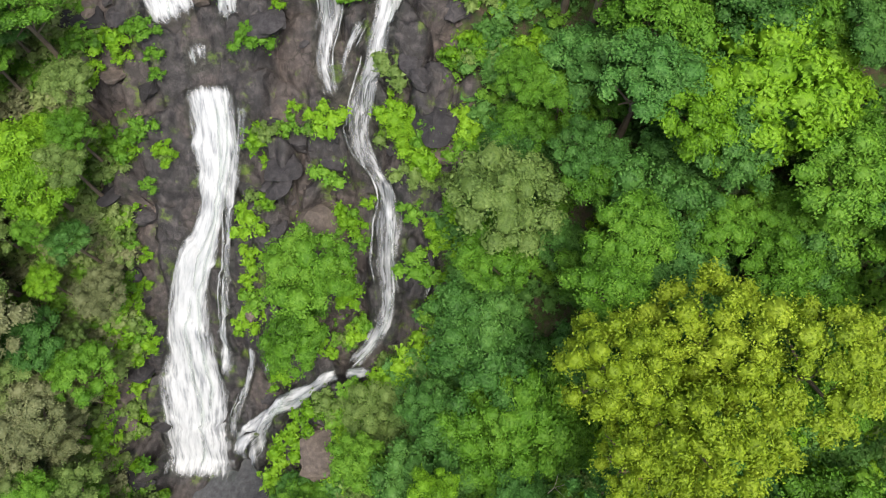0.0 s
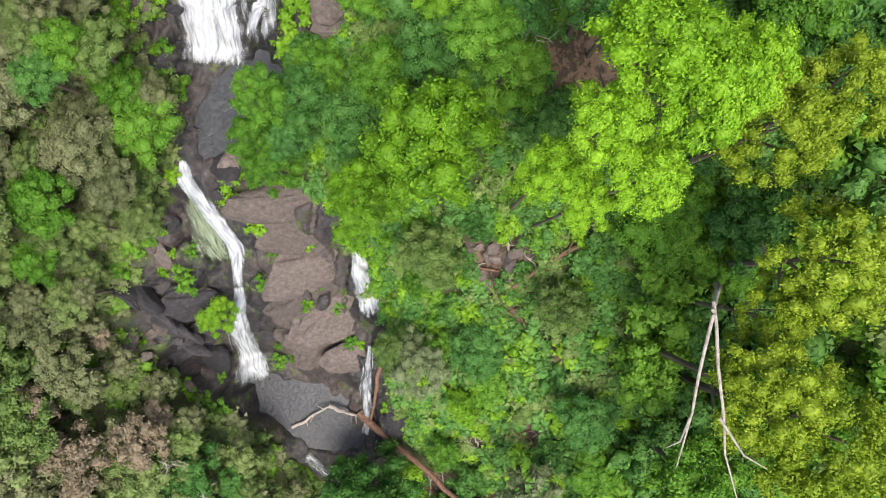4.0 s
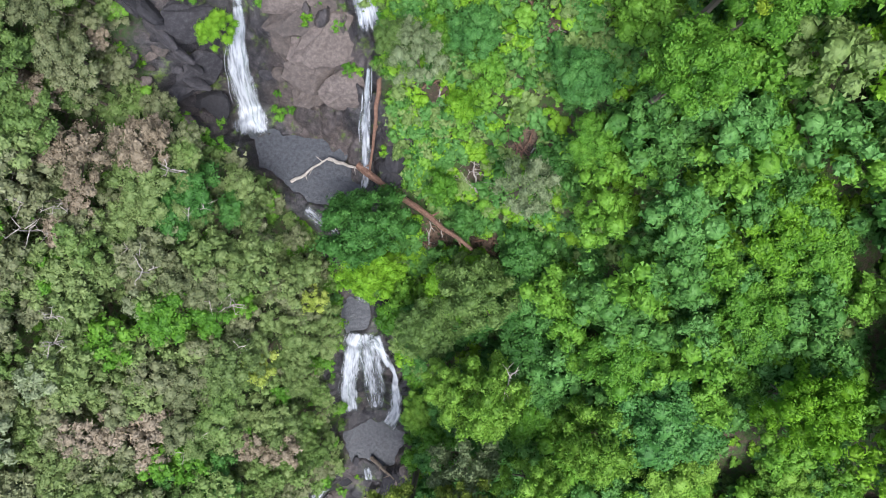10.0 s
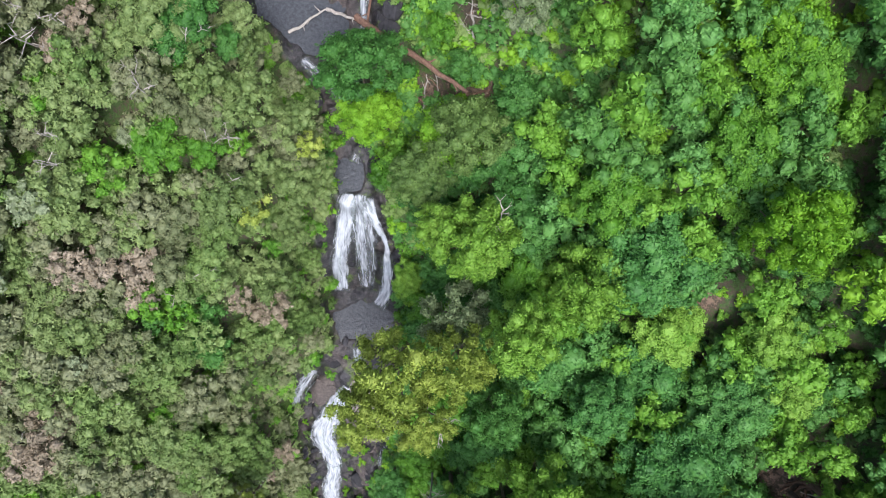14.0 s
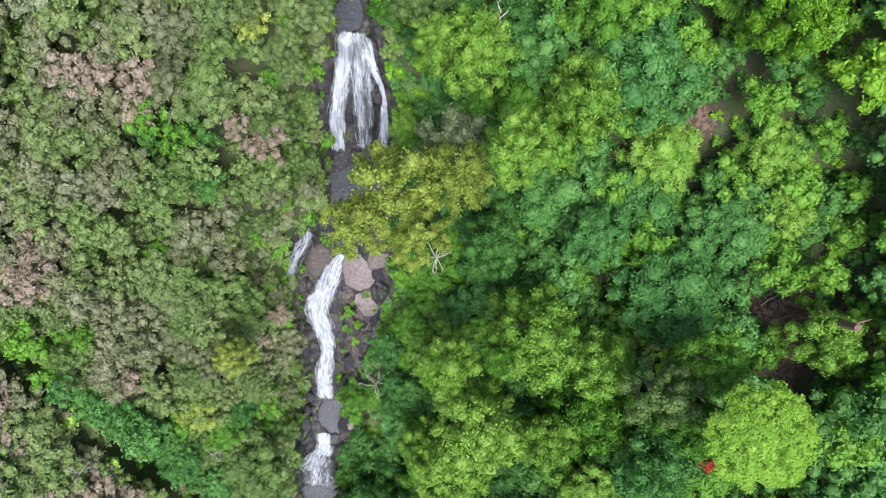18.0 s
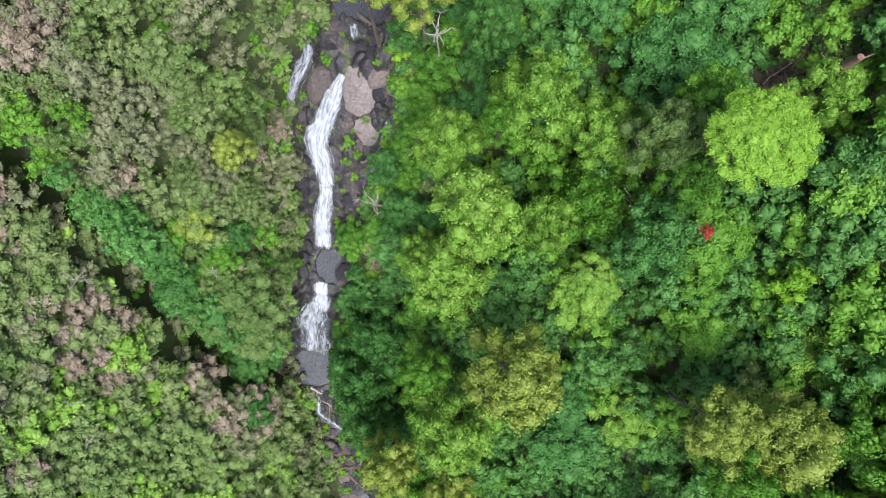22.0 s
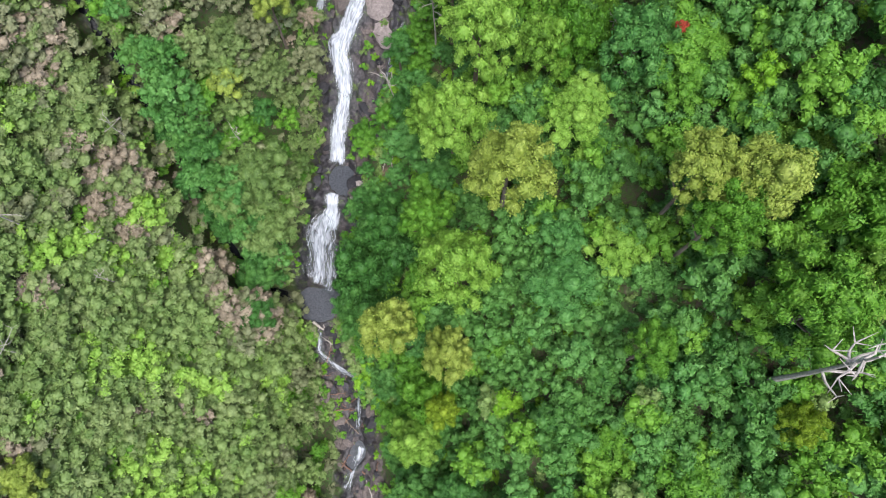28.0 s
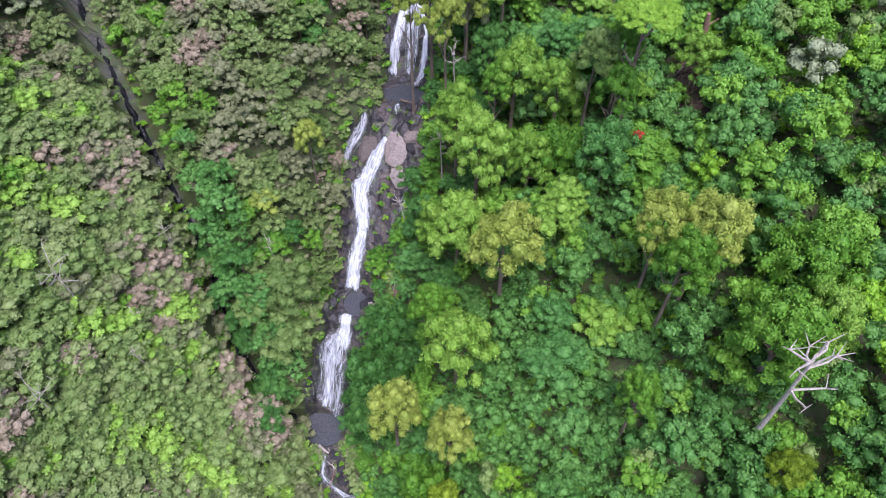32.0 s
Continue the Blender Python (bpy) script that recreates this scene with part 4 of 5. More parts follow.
        idx = np.arange(len(ss) * 3).reshape(-1, 3)
        qd = np.stack([idx[:-1, :-1], idx[:-1, 1:], idx[1:, 1:], idx[1:, :-1]], -1).reshape(-1, 4)
        sm = mesh_from("strand", np.concatenate([g, gz[..., None]], -1).reshape(-1, 3), None, qd)
        sm.polygons.foreach_set("use_smooth", np.ones(len(qd), bool))
        suv = np.stack(np.broadcast_arrays(row[None, :] * 0.2 + k * 0.7, (ss * 1.5)[:, None]), -1).reshape(-1, 2)
        lp = np.zeros(len(sm.loops), np.int32)
        sm.loops.foreach_get("vertex_index", lp)
        sm.uv_layers.new(name="flow").data.foreach_set("uv", suv[lp].ravel().astype(np.float32))
        sm.attributes.new("middle", "FLOAT", "POINT").data.foreach_set("value", np.tile(np.array([-0.35, 0.22, -0.35]), len(ss)).astype(np.float32))
        part("strand", sm, FOAM, ob)
    return ob


def build_pool(x, y, a, b, turn, level):
    rng = np.random.default_rng(int(abs(x * 7 + y * 13)))
    rings, spokes = 7, 40
    c, s = math.cos(radians(turn)), math.sin(radians(turn))
    verts = [(x, y, level)]
    for r in range(1, rings + 1):
        for k in range(spokes):
            t = 2 * math.pi * k / spokes
            u, v = 1.4 * a * r / rings * math.cos(t), 1.4 * b * r / rings * math.sin(t)
            verts.append((x + u * c - v * s, y + u * s + v * c, level + rng.uniform(-0.015, 0.015)))
    tris = [(0, 1 + k, 1 + (k + 1) % spokes) for k in range(spokes)]
    quads = [(1 + r * spokes + k, 1 + (r + 1) * spokes + k, 1 + (r + 1) * spokes + (k + 1) % spokes, 1 + r * spokes + (k + 1) % spokes) for r in range(rings - 1) for k in range(spokes)]
    ob = part("pool", mesh_from("pool", np.array(verts), np.array(tris), np.array(quads)), POOL)
    return tagged(ob, "dark grey rippled pool between wet rocks", "pool", "pools of the gorge")


# ---- plants ----
BARE = [(-3.6, -46.2, 2.4), (-2.0, -31.0, 1.8), (1.5, -38.5, 1.8), (8.5, -27.5, 1.9), (5.0, -23.5, 1.6), (41.5, -101.5, 4.0), (11.0, -3.5, 5.0), (4.0, -18.8, 4.2), (2.5, -47.0, 3.0), (41.0, -94.0, 5.0), (7.0, -36.0, 2.6), (28.0, -72.0, 3.0), (-12.5, -118.5, 2.6)]


CANOPY = [mesh_from("crown", *crown_arrays(100 + k, 20, (0.21, 0.34), 110, 0.05, ICO1, 0.74, 0.84, 0.45)) for k in range(7)]
DRY = [mesh_from("crown", *crown_arrays(200 + k, 22, (0.16, 0.29), 100, 0.048, ICO1, 0.65, 0.87, 0.45, 0.35)) for k in range(6)]
TALL = [mesh_from("crown", *crown_arrays(300 + k, 62, (0.12, 0.26), 150, 0.031, ICO1, 0.8, 0.88, 0.62, 0.25, 0.1, False, 0.8)) for k in range(5)]
LOOSE = [mesh_from("crown", *crown_arrays(350 + k, 36, (0.13, 0.23), 190, 0.034, ICO1, 0.75, 0.95, 0.6, 0.45)) for k in range(4)]
FINE = [mesh_from("crown", *crown_arrays(600 + k, 30, (0.17, 0.29), 220, 0.03, ICO1, 0.72, 0.86, 0.36, 0.2)) for k in range(5)]
FINE_LOOSE = [mesh_from("crown", *crown_arrays(650 + k, 52, (0.11, 0.21), 220, 0.023, ICO1, 0.75, 0.95, 0.4, 0.5)) for k in range(4)]
ROUND = [mesh_from("crown", *crown_arrays(400, 130, (0.13, 0.165), 120, 0.021, ICO1, 0.72, 0.88, 0.0, 0.14, 0.015, False, 0.2))]


def trunk_mesh(seed, limbs):
    """A trunk one metre high with limbs that fork into the crown; it is scaled to its tree."""
    rng = np.random.default_rng(seed)
    lean = rng.uniform(-0.05, 0.05, 2)
    line = [(lean[0] * t * t, lean[1] * t * t, t) for t in (-0.06, 0.0, 0.3, 0.6, 0.85, 1.0)]
    pieces = [tube(line, [0.04, 0.03, 0.022, 0.018, 0.012, 0.006])]
    for k in range(limbs):
        a, h = 2 * math.pi * k / limbs + rng.uniform(-0.4, 0.4), rng.uniform(0.55, 0.85)
        reach = rng.uniform(0.12, 0.24)
        p = Vector((lean[0] * h * h, lean[1] * h * h, h))
        q = p + Vector((math.cos(a) * reach * 0.5, math.sin(a) * reach * 0.5, 0.1))
        e = p + Vector((math.cos(a) * reach, math.sin(a) * reach, 0.2))
        pieces.append(tube([p, q, e], [0.011, 0.008, 0.003], 5))
    return mesh_from("trunk", *((lambda v, q: (v, None, q))(*joined(pieces))))


TRUNKS = [trunk_mesh(k, 5) for k in range(4)]


def tree(name, x, y, top, radius, foliage, label, group, shapes, rng, flat=0.95, bark=None):
    base = float(ground(x, y))
    top = max(top, base + radius * 1.0 + 0.8)
    root = new(name)
    root.location = (x, y, base)
    root.empty_display_size = 0.3
    tagged(root, label, "tree", group)
    high = top - base
    crown_z = high - radius * flat * 0.95
    part("trunk", TRUNKS[rng.integers(len(TRUNKS))], bark or BARK, root,
         matrix=Matrix.Diagonal((min(high, radius * 3.2), min(high, radius * 3.2), max(crown_z + radius * 0.25, 0.6), 1)))
    turn = Matrix.Rotation(rng.uniform(0, 6.28), 4, "Z") @ Matrix.Rotation(rng.uniform(-0.12, 0.12), 4, "X")
    part("crown", shapes[rng.integers(len(shapes))], LEAF[foliage], root,
         matrix=Matrix.Translation((0, 0, crown_z)) @ turn @ Matrix.Diagonal((radius * rng.uniform(0.92, 1.1), radius * rng.uniform(0.92, 1.1), radius * flat, 1)))
    return root


WORDS = {
    "lime": "tall tree, lime-green lumpy crown,", "mid": "broad tree, dense green crown,",
    "dark": "broad tree, dense dark-green crown,", "blue": "tree, dense blue-green crown,",
    "olive": "tree, olive-green clumped crown,", "yellow": "tall eucalypt, loose yellow-green crown,",
    "gold": "tall tree, golden-olive flowering crown,", "dry": "low tree, sparse grey-green crown,",
    "tan": "low tree, dry tan crown,", "pale": "small tree, pale feathery crown,",
    "fresh": "tall tree, pale fresh-green domed crown,",
    "sage": "low tree, muted sage-green crown,",
    "vivid": "tall tree, vivid lime-green billowing crown,",
    "round": "tall tree, smooth round bright-green crown,",
}


def beyond_ravine(x, y):
    return bool(x < -30 and y < -98 and past_ravine(np.array(x), np.array(y)))


def palette(x, y, r):
    """The mix of foliage by stand: dry and grey on the left slope, lush on the right, with patches."""
    left = x < table(y, CY, CX)
    patch = float(fbm(np.array(x * 0.045), np.array(y * 0.045), 91, 2))
    if left and y > 9:
        names, odds = ("mid", "olive", "lime", "dark", "dry"), (0.34, 0.3, 0.12, 0.12, 0.12)
    elif left:
        beyond = beyond_ravine(x, y)
        if patch > 0.5 or y > -62 and r < 0.8:
            names, odds = ("tan", "dry", "pale", "sage", "mid"), (0.25, 0.27, 0.02, 0.38, 0.08)
        else:
            names, odds = ("tan", "dry", "sage", "olive", "mid", "gold", "dark"), (0.08, 0.13, 0.2, 0.26, 0.19, 0.04, 0.1)
        if beyond:
            rim = float(segment_distance(np.array(x), np.array(y), RAVINE)) < 13 and y > -146
            names, odds = ("tan", "dry", "sage", "olive", "fresh", "mid"), ((0.34, 0.14, 0.16, 0.14, 0.18, 0.04) if rim else (0.06, 0.08, 0.18, 0.32, 0.3, 0.06))
        local = float(fbm(np.array(x * 0.12), np.array(y * 0.12), 93, 2))
        r = min(max(0.5 * r + 1.3 * (local - 0.2), 0.0), 0.999)
    else:
        if y < -115:
            names, odds = ("mid", "dark", "blue", "lime", "olive"), (0.22, 0.54, 0.14, 0.05, 0.05)
        elif patch > 0.48:
            names, odds = ("mid", "lime", "blue", "dark", "olive"), ((0.42, 0.07, 0.16, 0.29, 0.06) if y < -70 else (0.42, 0.22, 0.1, 0.16, 0.1))
        else:
            names, odds = ("mid", "dark", "blue", "lime", "olive", "pale"), (0.37, 0.27, 0.16, 0.1, 0.07, 0.03)
    return names[int(np.searchsorted(np.cumsum(odds), r * 0.999))]


def merged(name, places, shapes, names, label, category):
    """One object of many crowns: uncountable growth."""
    vs, ts, qs, tint, mt, mq, n = [], [], [], [], [], [], 0
    order = sorted(set(names))
    for k, ((x, y, z, r, flat, turn), leafname) in enumerate(zip(places, names)):
        v, t, q = shapes[k % len(shapes)]
        c, s = math.cos(turn), math.sin(turn)
        vs.append(np.stack([(v[:, 0] * c - v[:, 1] * s) * r + x, (v[:, 0] * s + v[:, 1] * c) * r + y, v[:, 2] * r * flat + z], 1))
        ts.append(t + n)
        qs.append(q + n)
        mt.append(np.full(len(t), order.index(leafname)))
        mq.append(np.full(len(q), order.index(leafname)))
        tint.append(np.full(len(v), (k * 0.618) % 1.0))
        n += len(v)
    me = mesh_from(name, np.concatenate(vs), np.concatenate(ts), np.concatenate(qs))
    for o in order:
        me.materials.append(LEAF[o])
    me.polygons.foreach_set("material_index", np.concatenate(mt + mq).astype(np.int32))
    me.attributes.new("tint", "FLOAT", "POINT").data.foreach_set("value", np.concatenate(tint).astype(np.float32))
    me.update()
    return tagged(new(name, me), label, category, kind="stuff")


def build_forest():
    rng = np.random.default_rng(5)
    tall, fresh = [], 0
    for where, rows in STANDOUT.items():
        for x, y, top, r, leafname in rows:
            if where == "on the lower slope" and leafname == "mid":
                leafname = "blue" if y > -95 else "mid"
            elif y < -60 and x > -10 and leafname in ("lime", "mid", "olive"):
                fresh += 1
                leafname = leafname if (leafname == "olive" and y > -90 or fresh % 5 == 0) and y > -140 or math.hypot(x - 28, y + 103) < 6.5 else "fresh" if y > -128 or fresh % 3 == 0 else "mid"
            shapes = ROUND if leafname == "round" else LOOSE if leafname in ("yellow", "gold", "pale") and y > -95 else TALL
            if y > -38:
                shapes = FINE_LOOSE if leafname in ("yellow", "gold", "pale") else FINE
            tree("tall_tree", x, y, top, r, leafname, WORDS[leafname] + " " + where, "trees that stand out", shapes, rng, 0.9 if top - float(ground(x, y)) < 13 else 1.0 if leafname == "round" else 1.7 if y < -60 else 1.3)
            tall.append((x, y, r))
    tree("shrub_tree", 29.9, -112.5, 18.3, 1.0, "red", "slender tree with a small tuft of red leaves", "trees that stand out", FINE, rng)
    tall = np.array(tall)
    near_l, near_r, far = [], [], []
    for side, cell in ((-1, 2.9), (1, 3.7)):
        for gy in np.arange(44, -214, -cell):
            for gx in np.arange(2.0, 64.0, cell):
                y = gy + rng.uniform(-0.45, 0.45) * cell
                if side > 0 and (y > 0 or -76 < y < -56) and gx < 3.2:
                    continue
                if y < -143 and gx < 4.5:
                    continue
                edge = float(table(y, RY, RL if side < 0 else RR))
                x = edge + side * (gx - 1.2 + rng.uniform(-0.45, 0.45) * cell)
                r = rng.uniform(1.7, 3.7) if side < 0 else rng.uniform(2.1, 3.9)
                r *= 0.72 + 0.28 * min(1.0, gx / 10)
                if segment_distance(np.array(x), np.array(y), RAVINE) < (1.2 + r * 0.95 if y > -112 else 0.3 + r * 0.3):
                    continue
                if side < 0 and x > -90 and beyond_ravine(x, y) or stream_gap(x, y) < r * 0.6 + 0.2:
                    continue
                hidden = np.hypot(tall[:, 0] - x, tall[:, 1] - y) < tall[:, 2] * 0.55
                if hidden.any():
                    r *= 0.7
                beside = (np.hypot(tall[:, 0] - x, tall[:, 1] - y) < tall[:, 2] * 1.5 + 0.5).any()
                if any(math.hypot(x - a, y - b) < c * 0.7 + r * 0.35 for a, b, c in BARE):
                    continue
                clearing = side > 0 and -48 < y < -8 and x < 13 or side > 0 and -8 <= y < 4 and 8 < x < 22
                if clearing and rng.random() < 0.72:
                    continue
                high = (2.6 + r * 1.4 + rng.uniform(0, 3.2)) if side < 0 else (2.6 + r * 1.9 + rng.uniform(0, 4.5))
                if clearing:
                    high, r = high * 0.55, r * 0.7
                if beside:
                    high *= 0.62
                leafname = palette(x, y, rng.random())
                if side < 0 and y < -106 and segment_distance(np.array(x), np.array(y), RAVINE) < 9:
                    leafname, high, r = "dark" if rng.random() < 0.6 else "blue", high + rng.uniform(3, 6), r * 1.15
                if beside and side > 0 and leafname in ("lime", "olive", "pale"):
                    leafname = "mid" if -118 < y < -86 else "dark"
                entry = (x, y, high, r, leafname)
                if side < 0 and gx < 17:
                    near_l.append(entry)
                elif side > 0 and gx < (34 if y > -22 else 20):
                    near_r.append(entry)
                else:
                    far.append(entry)
    ridge = []
    for gy in np.arange(-98, -212, -2.2):
        for gx in np.arange(-90, -30, 2.2):
            x, y = gx + rng.uniform(-1.2, 1.2), gy + rng.uniform(-1.2, 1.2)
            gap = segment_distance(np.array(x), np.array(y), RAVINE)
            r = rng.uniform(1.7, 4.0)
            if not beyond_ravine(x, y) or gap < (1.0 + r * 0.85 if y > -112 else 0.5 + r * 0.45) or x > float(table(y, RY, RL)) - 2:
                continue
            ridge.append((x, y, 1.6 + r * 0.8 + rng.uniform(0, 0.9), r, palette(x, y, rng.random())))
    outer = []
    for gy in np.arange(60, -215, -4.7):
        for gx in np.arange(-150, 172, 4.7):
            x, y = gx + rng.uniform(-2.4, 2.4), gy + rng.uniform(-2.4, 2.4)
            if float(table(y, RY, RL)) - 59 < x < float(table(y, RY, RR)) + 58 and -213 < y < 45:
                continue
            if segment_distance(np.array(x), np.array(y), RAVINE) < 2.2 or abs(x + 14) < 14 and y > 40:
                continue
            if gy < -160 and abs(gx) > 105:
                continue
            r = rng.uniform(2.6, 4.6)
            outer.append((x, y, 3 + r * 1.6 + rng.uniform(0, 4), r, palette(x, y, rng.random())))
    for rows, kind, group, words in ((near_l, "scrub_tree", "trees of the dry slope", "on the dry slope"), (near_r, "rainforest_tree", "trees of the lush slope", "on the lush slope")):
        rows.sort(key=lambda e: -e[1] if e[1] > -45 else rng.uniform(45, 60))
        for k, (x, y, high, r, leafname) in enumerate([(float(a), float(b), float(c), float(d), str(e)) for a, b, c, d, e in rows]):
            if k < 300:
                shapes = FINE if y > -22 else DRY if leafname in ("dry", "tan", "pale", "olive", "sage") else CANOPY
                tree(kind, x, y, float(ground(x, y)) + high, r, leafname, WORDS[leafname].replace("tall", "young") + " " + words, group, shapes, rng)
            else:
                far.append((x, y, high, r, leafname))
    low = [crown_arrays(500 + k, 15, (0.2, 0.38), 62, 0.064, ICO1, 0.74, 0.84, 0.7, 0.25, 0.12, True) for k in range(8)]
    thin = [crown_arrays(520 + k, 16, (0.17, 0.33), 54, 0.064, ICO1, 0.68, 0.88, 0.65, 0.35, 0.12, True) for k in range(6)]
    coarse = [crown_arrays(580 + k, 10, (0.28, 0.42), 20, 0.13, ICO1, 0.7, 0.82, 0.6, 0.2, 0.12, True) for k in range(6)]
    for source, label, cat, keep, shapes in ((ridge, "low light-green woods on the ridge beyond the side ravine", "woods", lambda e: True, low), (outer, "woods of mixed crowns on the upper valley sides", "woods", lambda e: -100 < e[0] < 84, low), (outer, "distant woods of mixed crowns on the valley sides", "woods", lambda e: not -100 < e[0] < 84, coarse), (far, "dense woods of mixed green crowns covering the lush slope", "woods", lambda e: e[0] > -12, low), (far, "dry woods of grey-green and tan crowns covering the slope", "woods", lambda e: e[0] <= -12, thin)):
        rows = [e for e in source if keep(e)]
        zs = ground(np.array([e[0] for e in rows]), np.array([e[1] for e in rows]))
        flat = 0.85 if source is ridge else 1.15 if shapes is thin else 1.25
        places = [(e[0], e[1], z + e[2] - e[3] * 0.9, e[3], flat, rng.uniform(0, 6.28)) for e, z in zip(rows, zs)]
        merged("woods", places, shapes, [e[4] for e in rows], label, cat)
    # low growth between the trees and in the cracks of the rock
    fern = [crown_arrays(560 + k, 7, (0.2, 0.44), 64, 0.085, ICO1, 0.35, 0.82, 0.0, 0.45, 0.12, True) for k in range(6)]
    bush = [crown_arrays(540 + k, 5, (0.3, 0.54), 22, 0.13, ICO1, 0.3, 0.66, 0.0, 0.4, 0.12, True) for k in range(8)]
    gx, gy = np.meshgrid(np.arange(-84, 74, 2.3), np.arange(44, -205, -2.3))
    bx, by = (gx + rng.uniform(-1, 1, gx.shape)).ravel(), (gy + rng.uniform(-1, 1, gx.shape)).ravel()
    open_x, open_y = rng.uniform(-9, 30, 1900), rng.uniform(-58, 8, 1900)
    bank_y = rng.uniform(-165, 44, 1700)
    bank_x = np.where(rng.random(1700) < 0.5, table(bank_y, RY, RL) - rng.uniform(-0.5, 6, 1700), table(bank_y, RY, RR) + rng.uniform(-0.5, 6, 1700))
    bx, by = np.r_[bx, open_x, rng.uniform(-28, 3, 420), bank_x], np.r_[by, open_y, rng.uniform(-3, 40, 420), bank_y]
    rock = rockiness(bx, by)
    near = np.full(bx.shape, 99.0)
    for line, w, _, _ in STREAMS:
        near = np.minimum(near, segment_distance(bx, by, line) - max(w) * 0.5)
    patch = fbm(bx * 0.3, by * 0.3, 95, 2)
    keep = (rock < 0.5) | ((patch > 0.3) & (near > 0.2) & (rng.random(bx.shape) < 0.8))
    for px, py, a in BARE:
        keep &= np.hypot(bx - px, by - py) > a * (0.2 + 1.3 * fbm(bx * 0.7, by * 0.7, 97, 2))
    for px, py, a, b, turn, level in POOLS:
        c, s = math.cos(radians(turn)), math.sin(radians(turn))
        keep &= np.hypot(((bx - px) * c + (by - py) * s) / a, ((by - py) * c - (bx - px) * s) / b) > 1.3
    keep &= (np.hypot((bx + 29) / 1.2, by + 24) > 4.6) | (rng.random(bx.shape) < 0.12)
    keep &= segment_distance(bx, by, [(-12.6, -36.6), (-5.5, -42.0), (1.5, -48.0)]) > 1.5
    bx, by, rock = bx[keep], by[keep], rock[keep]
    size = np.where(rock > 0.3, rng.uniform(0.5, 1.4, bx.shape) * np.where(by > -4, 1.3, 1.0), rng.uniform(0.95, 1.9, bx.shape))
    bz = ground(bx, by)
    far_side = np.array([beyond_ravine(x, y) for x, y in zip(bx, by)])
    size = np.where(far_side, size * 1.5, size)
    turns = rng.uniform(0, 6.28, bx.shape)
    on_rock = (rock > 0.3) & (by < 99)
    for pick, shapes, kinds, name, label, word in (
            (~on_rock & (by > -24) & (bx > -40) & (bx < 32), fern, None, "undergrowth", "leafy shrubs on the forest floor beside the upper falls", "undergrowth"),
            (~on_rock & ~((by > -24) & (bx > -40) & (bx < 32)), bush, None, "undergrowth", "low green shrubs and ferns on the forest floor", "undergrowth"),
            (on_rock, fern, ["lime", "lime", "mid", "olive", "mid"], "ferns", "bright green ferns and grass tufts in rock cracks", "ferns")):
        places = [(x, y, z + (0.35 if name == "ferns" else 0.1) * r, r, 0.75, turn) for x, y, z, r, turn in zip(bx[pick], by[pick], bz[pick], size[pick], turns[pick])]
        names = [str(rng.choice(kinds or (["olive", "fresh", "sage", "mid"] if q else ["mid", "dark", "olive", "dark", "blue", "lime"] if x > -18 else ["dry", "sage", "mid", "sage", "olive"]))) for x, q in zip(bx[pick], far_side[pick])]
        merged(name, places, shapes, names, label, word)


# ---- rocks and dead wood ----
def boulder_mesh(seed):
    rng = np.random.default_rng(seed)
    v, f = ICO3
    v = v.copy()
    for k in range(11):
        d = rng.standard_normal(3)
        d /= np.linalg.norm(d)
        cut = rng.uniform(0.45, 0.82)
        over = np.maximum(v @ d - cut, 0)
        v = v - over[:, None] * d * 0.92
    v = v + 0.03 * rng.standard_normal(v.shape)
    return mesh_from("boulder", v * [1.0, 0.8, 0.62], f, None, False)


BOULDERS = [boulder_mesh(k) for k in range(8)]


def boulder(x, y, size, dark, rng, words):
    ob = part("boulder", BOULDERS[rng.integers(8)], STONE_DARK if dark else STONE)
    ob.matrix_basis = Matrix.Translation((x, y, float(ground(x, y)) + size * 0.12)) @ Euler((rng.uniform(-0.3, 0.3), rng.uniform(-0.3, 0.3), rng.uniform(0, 6.28))).to_matrix().to_4x4() @ Matrix.Diagonal((size, size * rng.uniform(0.7, 1.1), size * rng.uniform(0.6, 1.0), 1))
    return tagged(ob, words, "boulder", "boulders in the gorge bed")


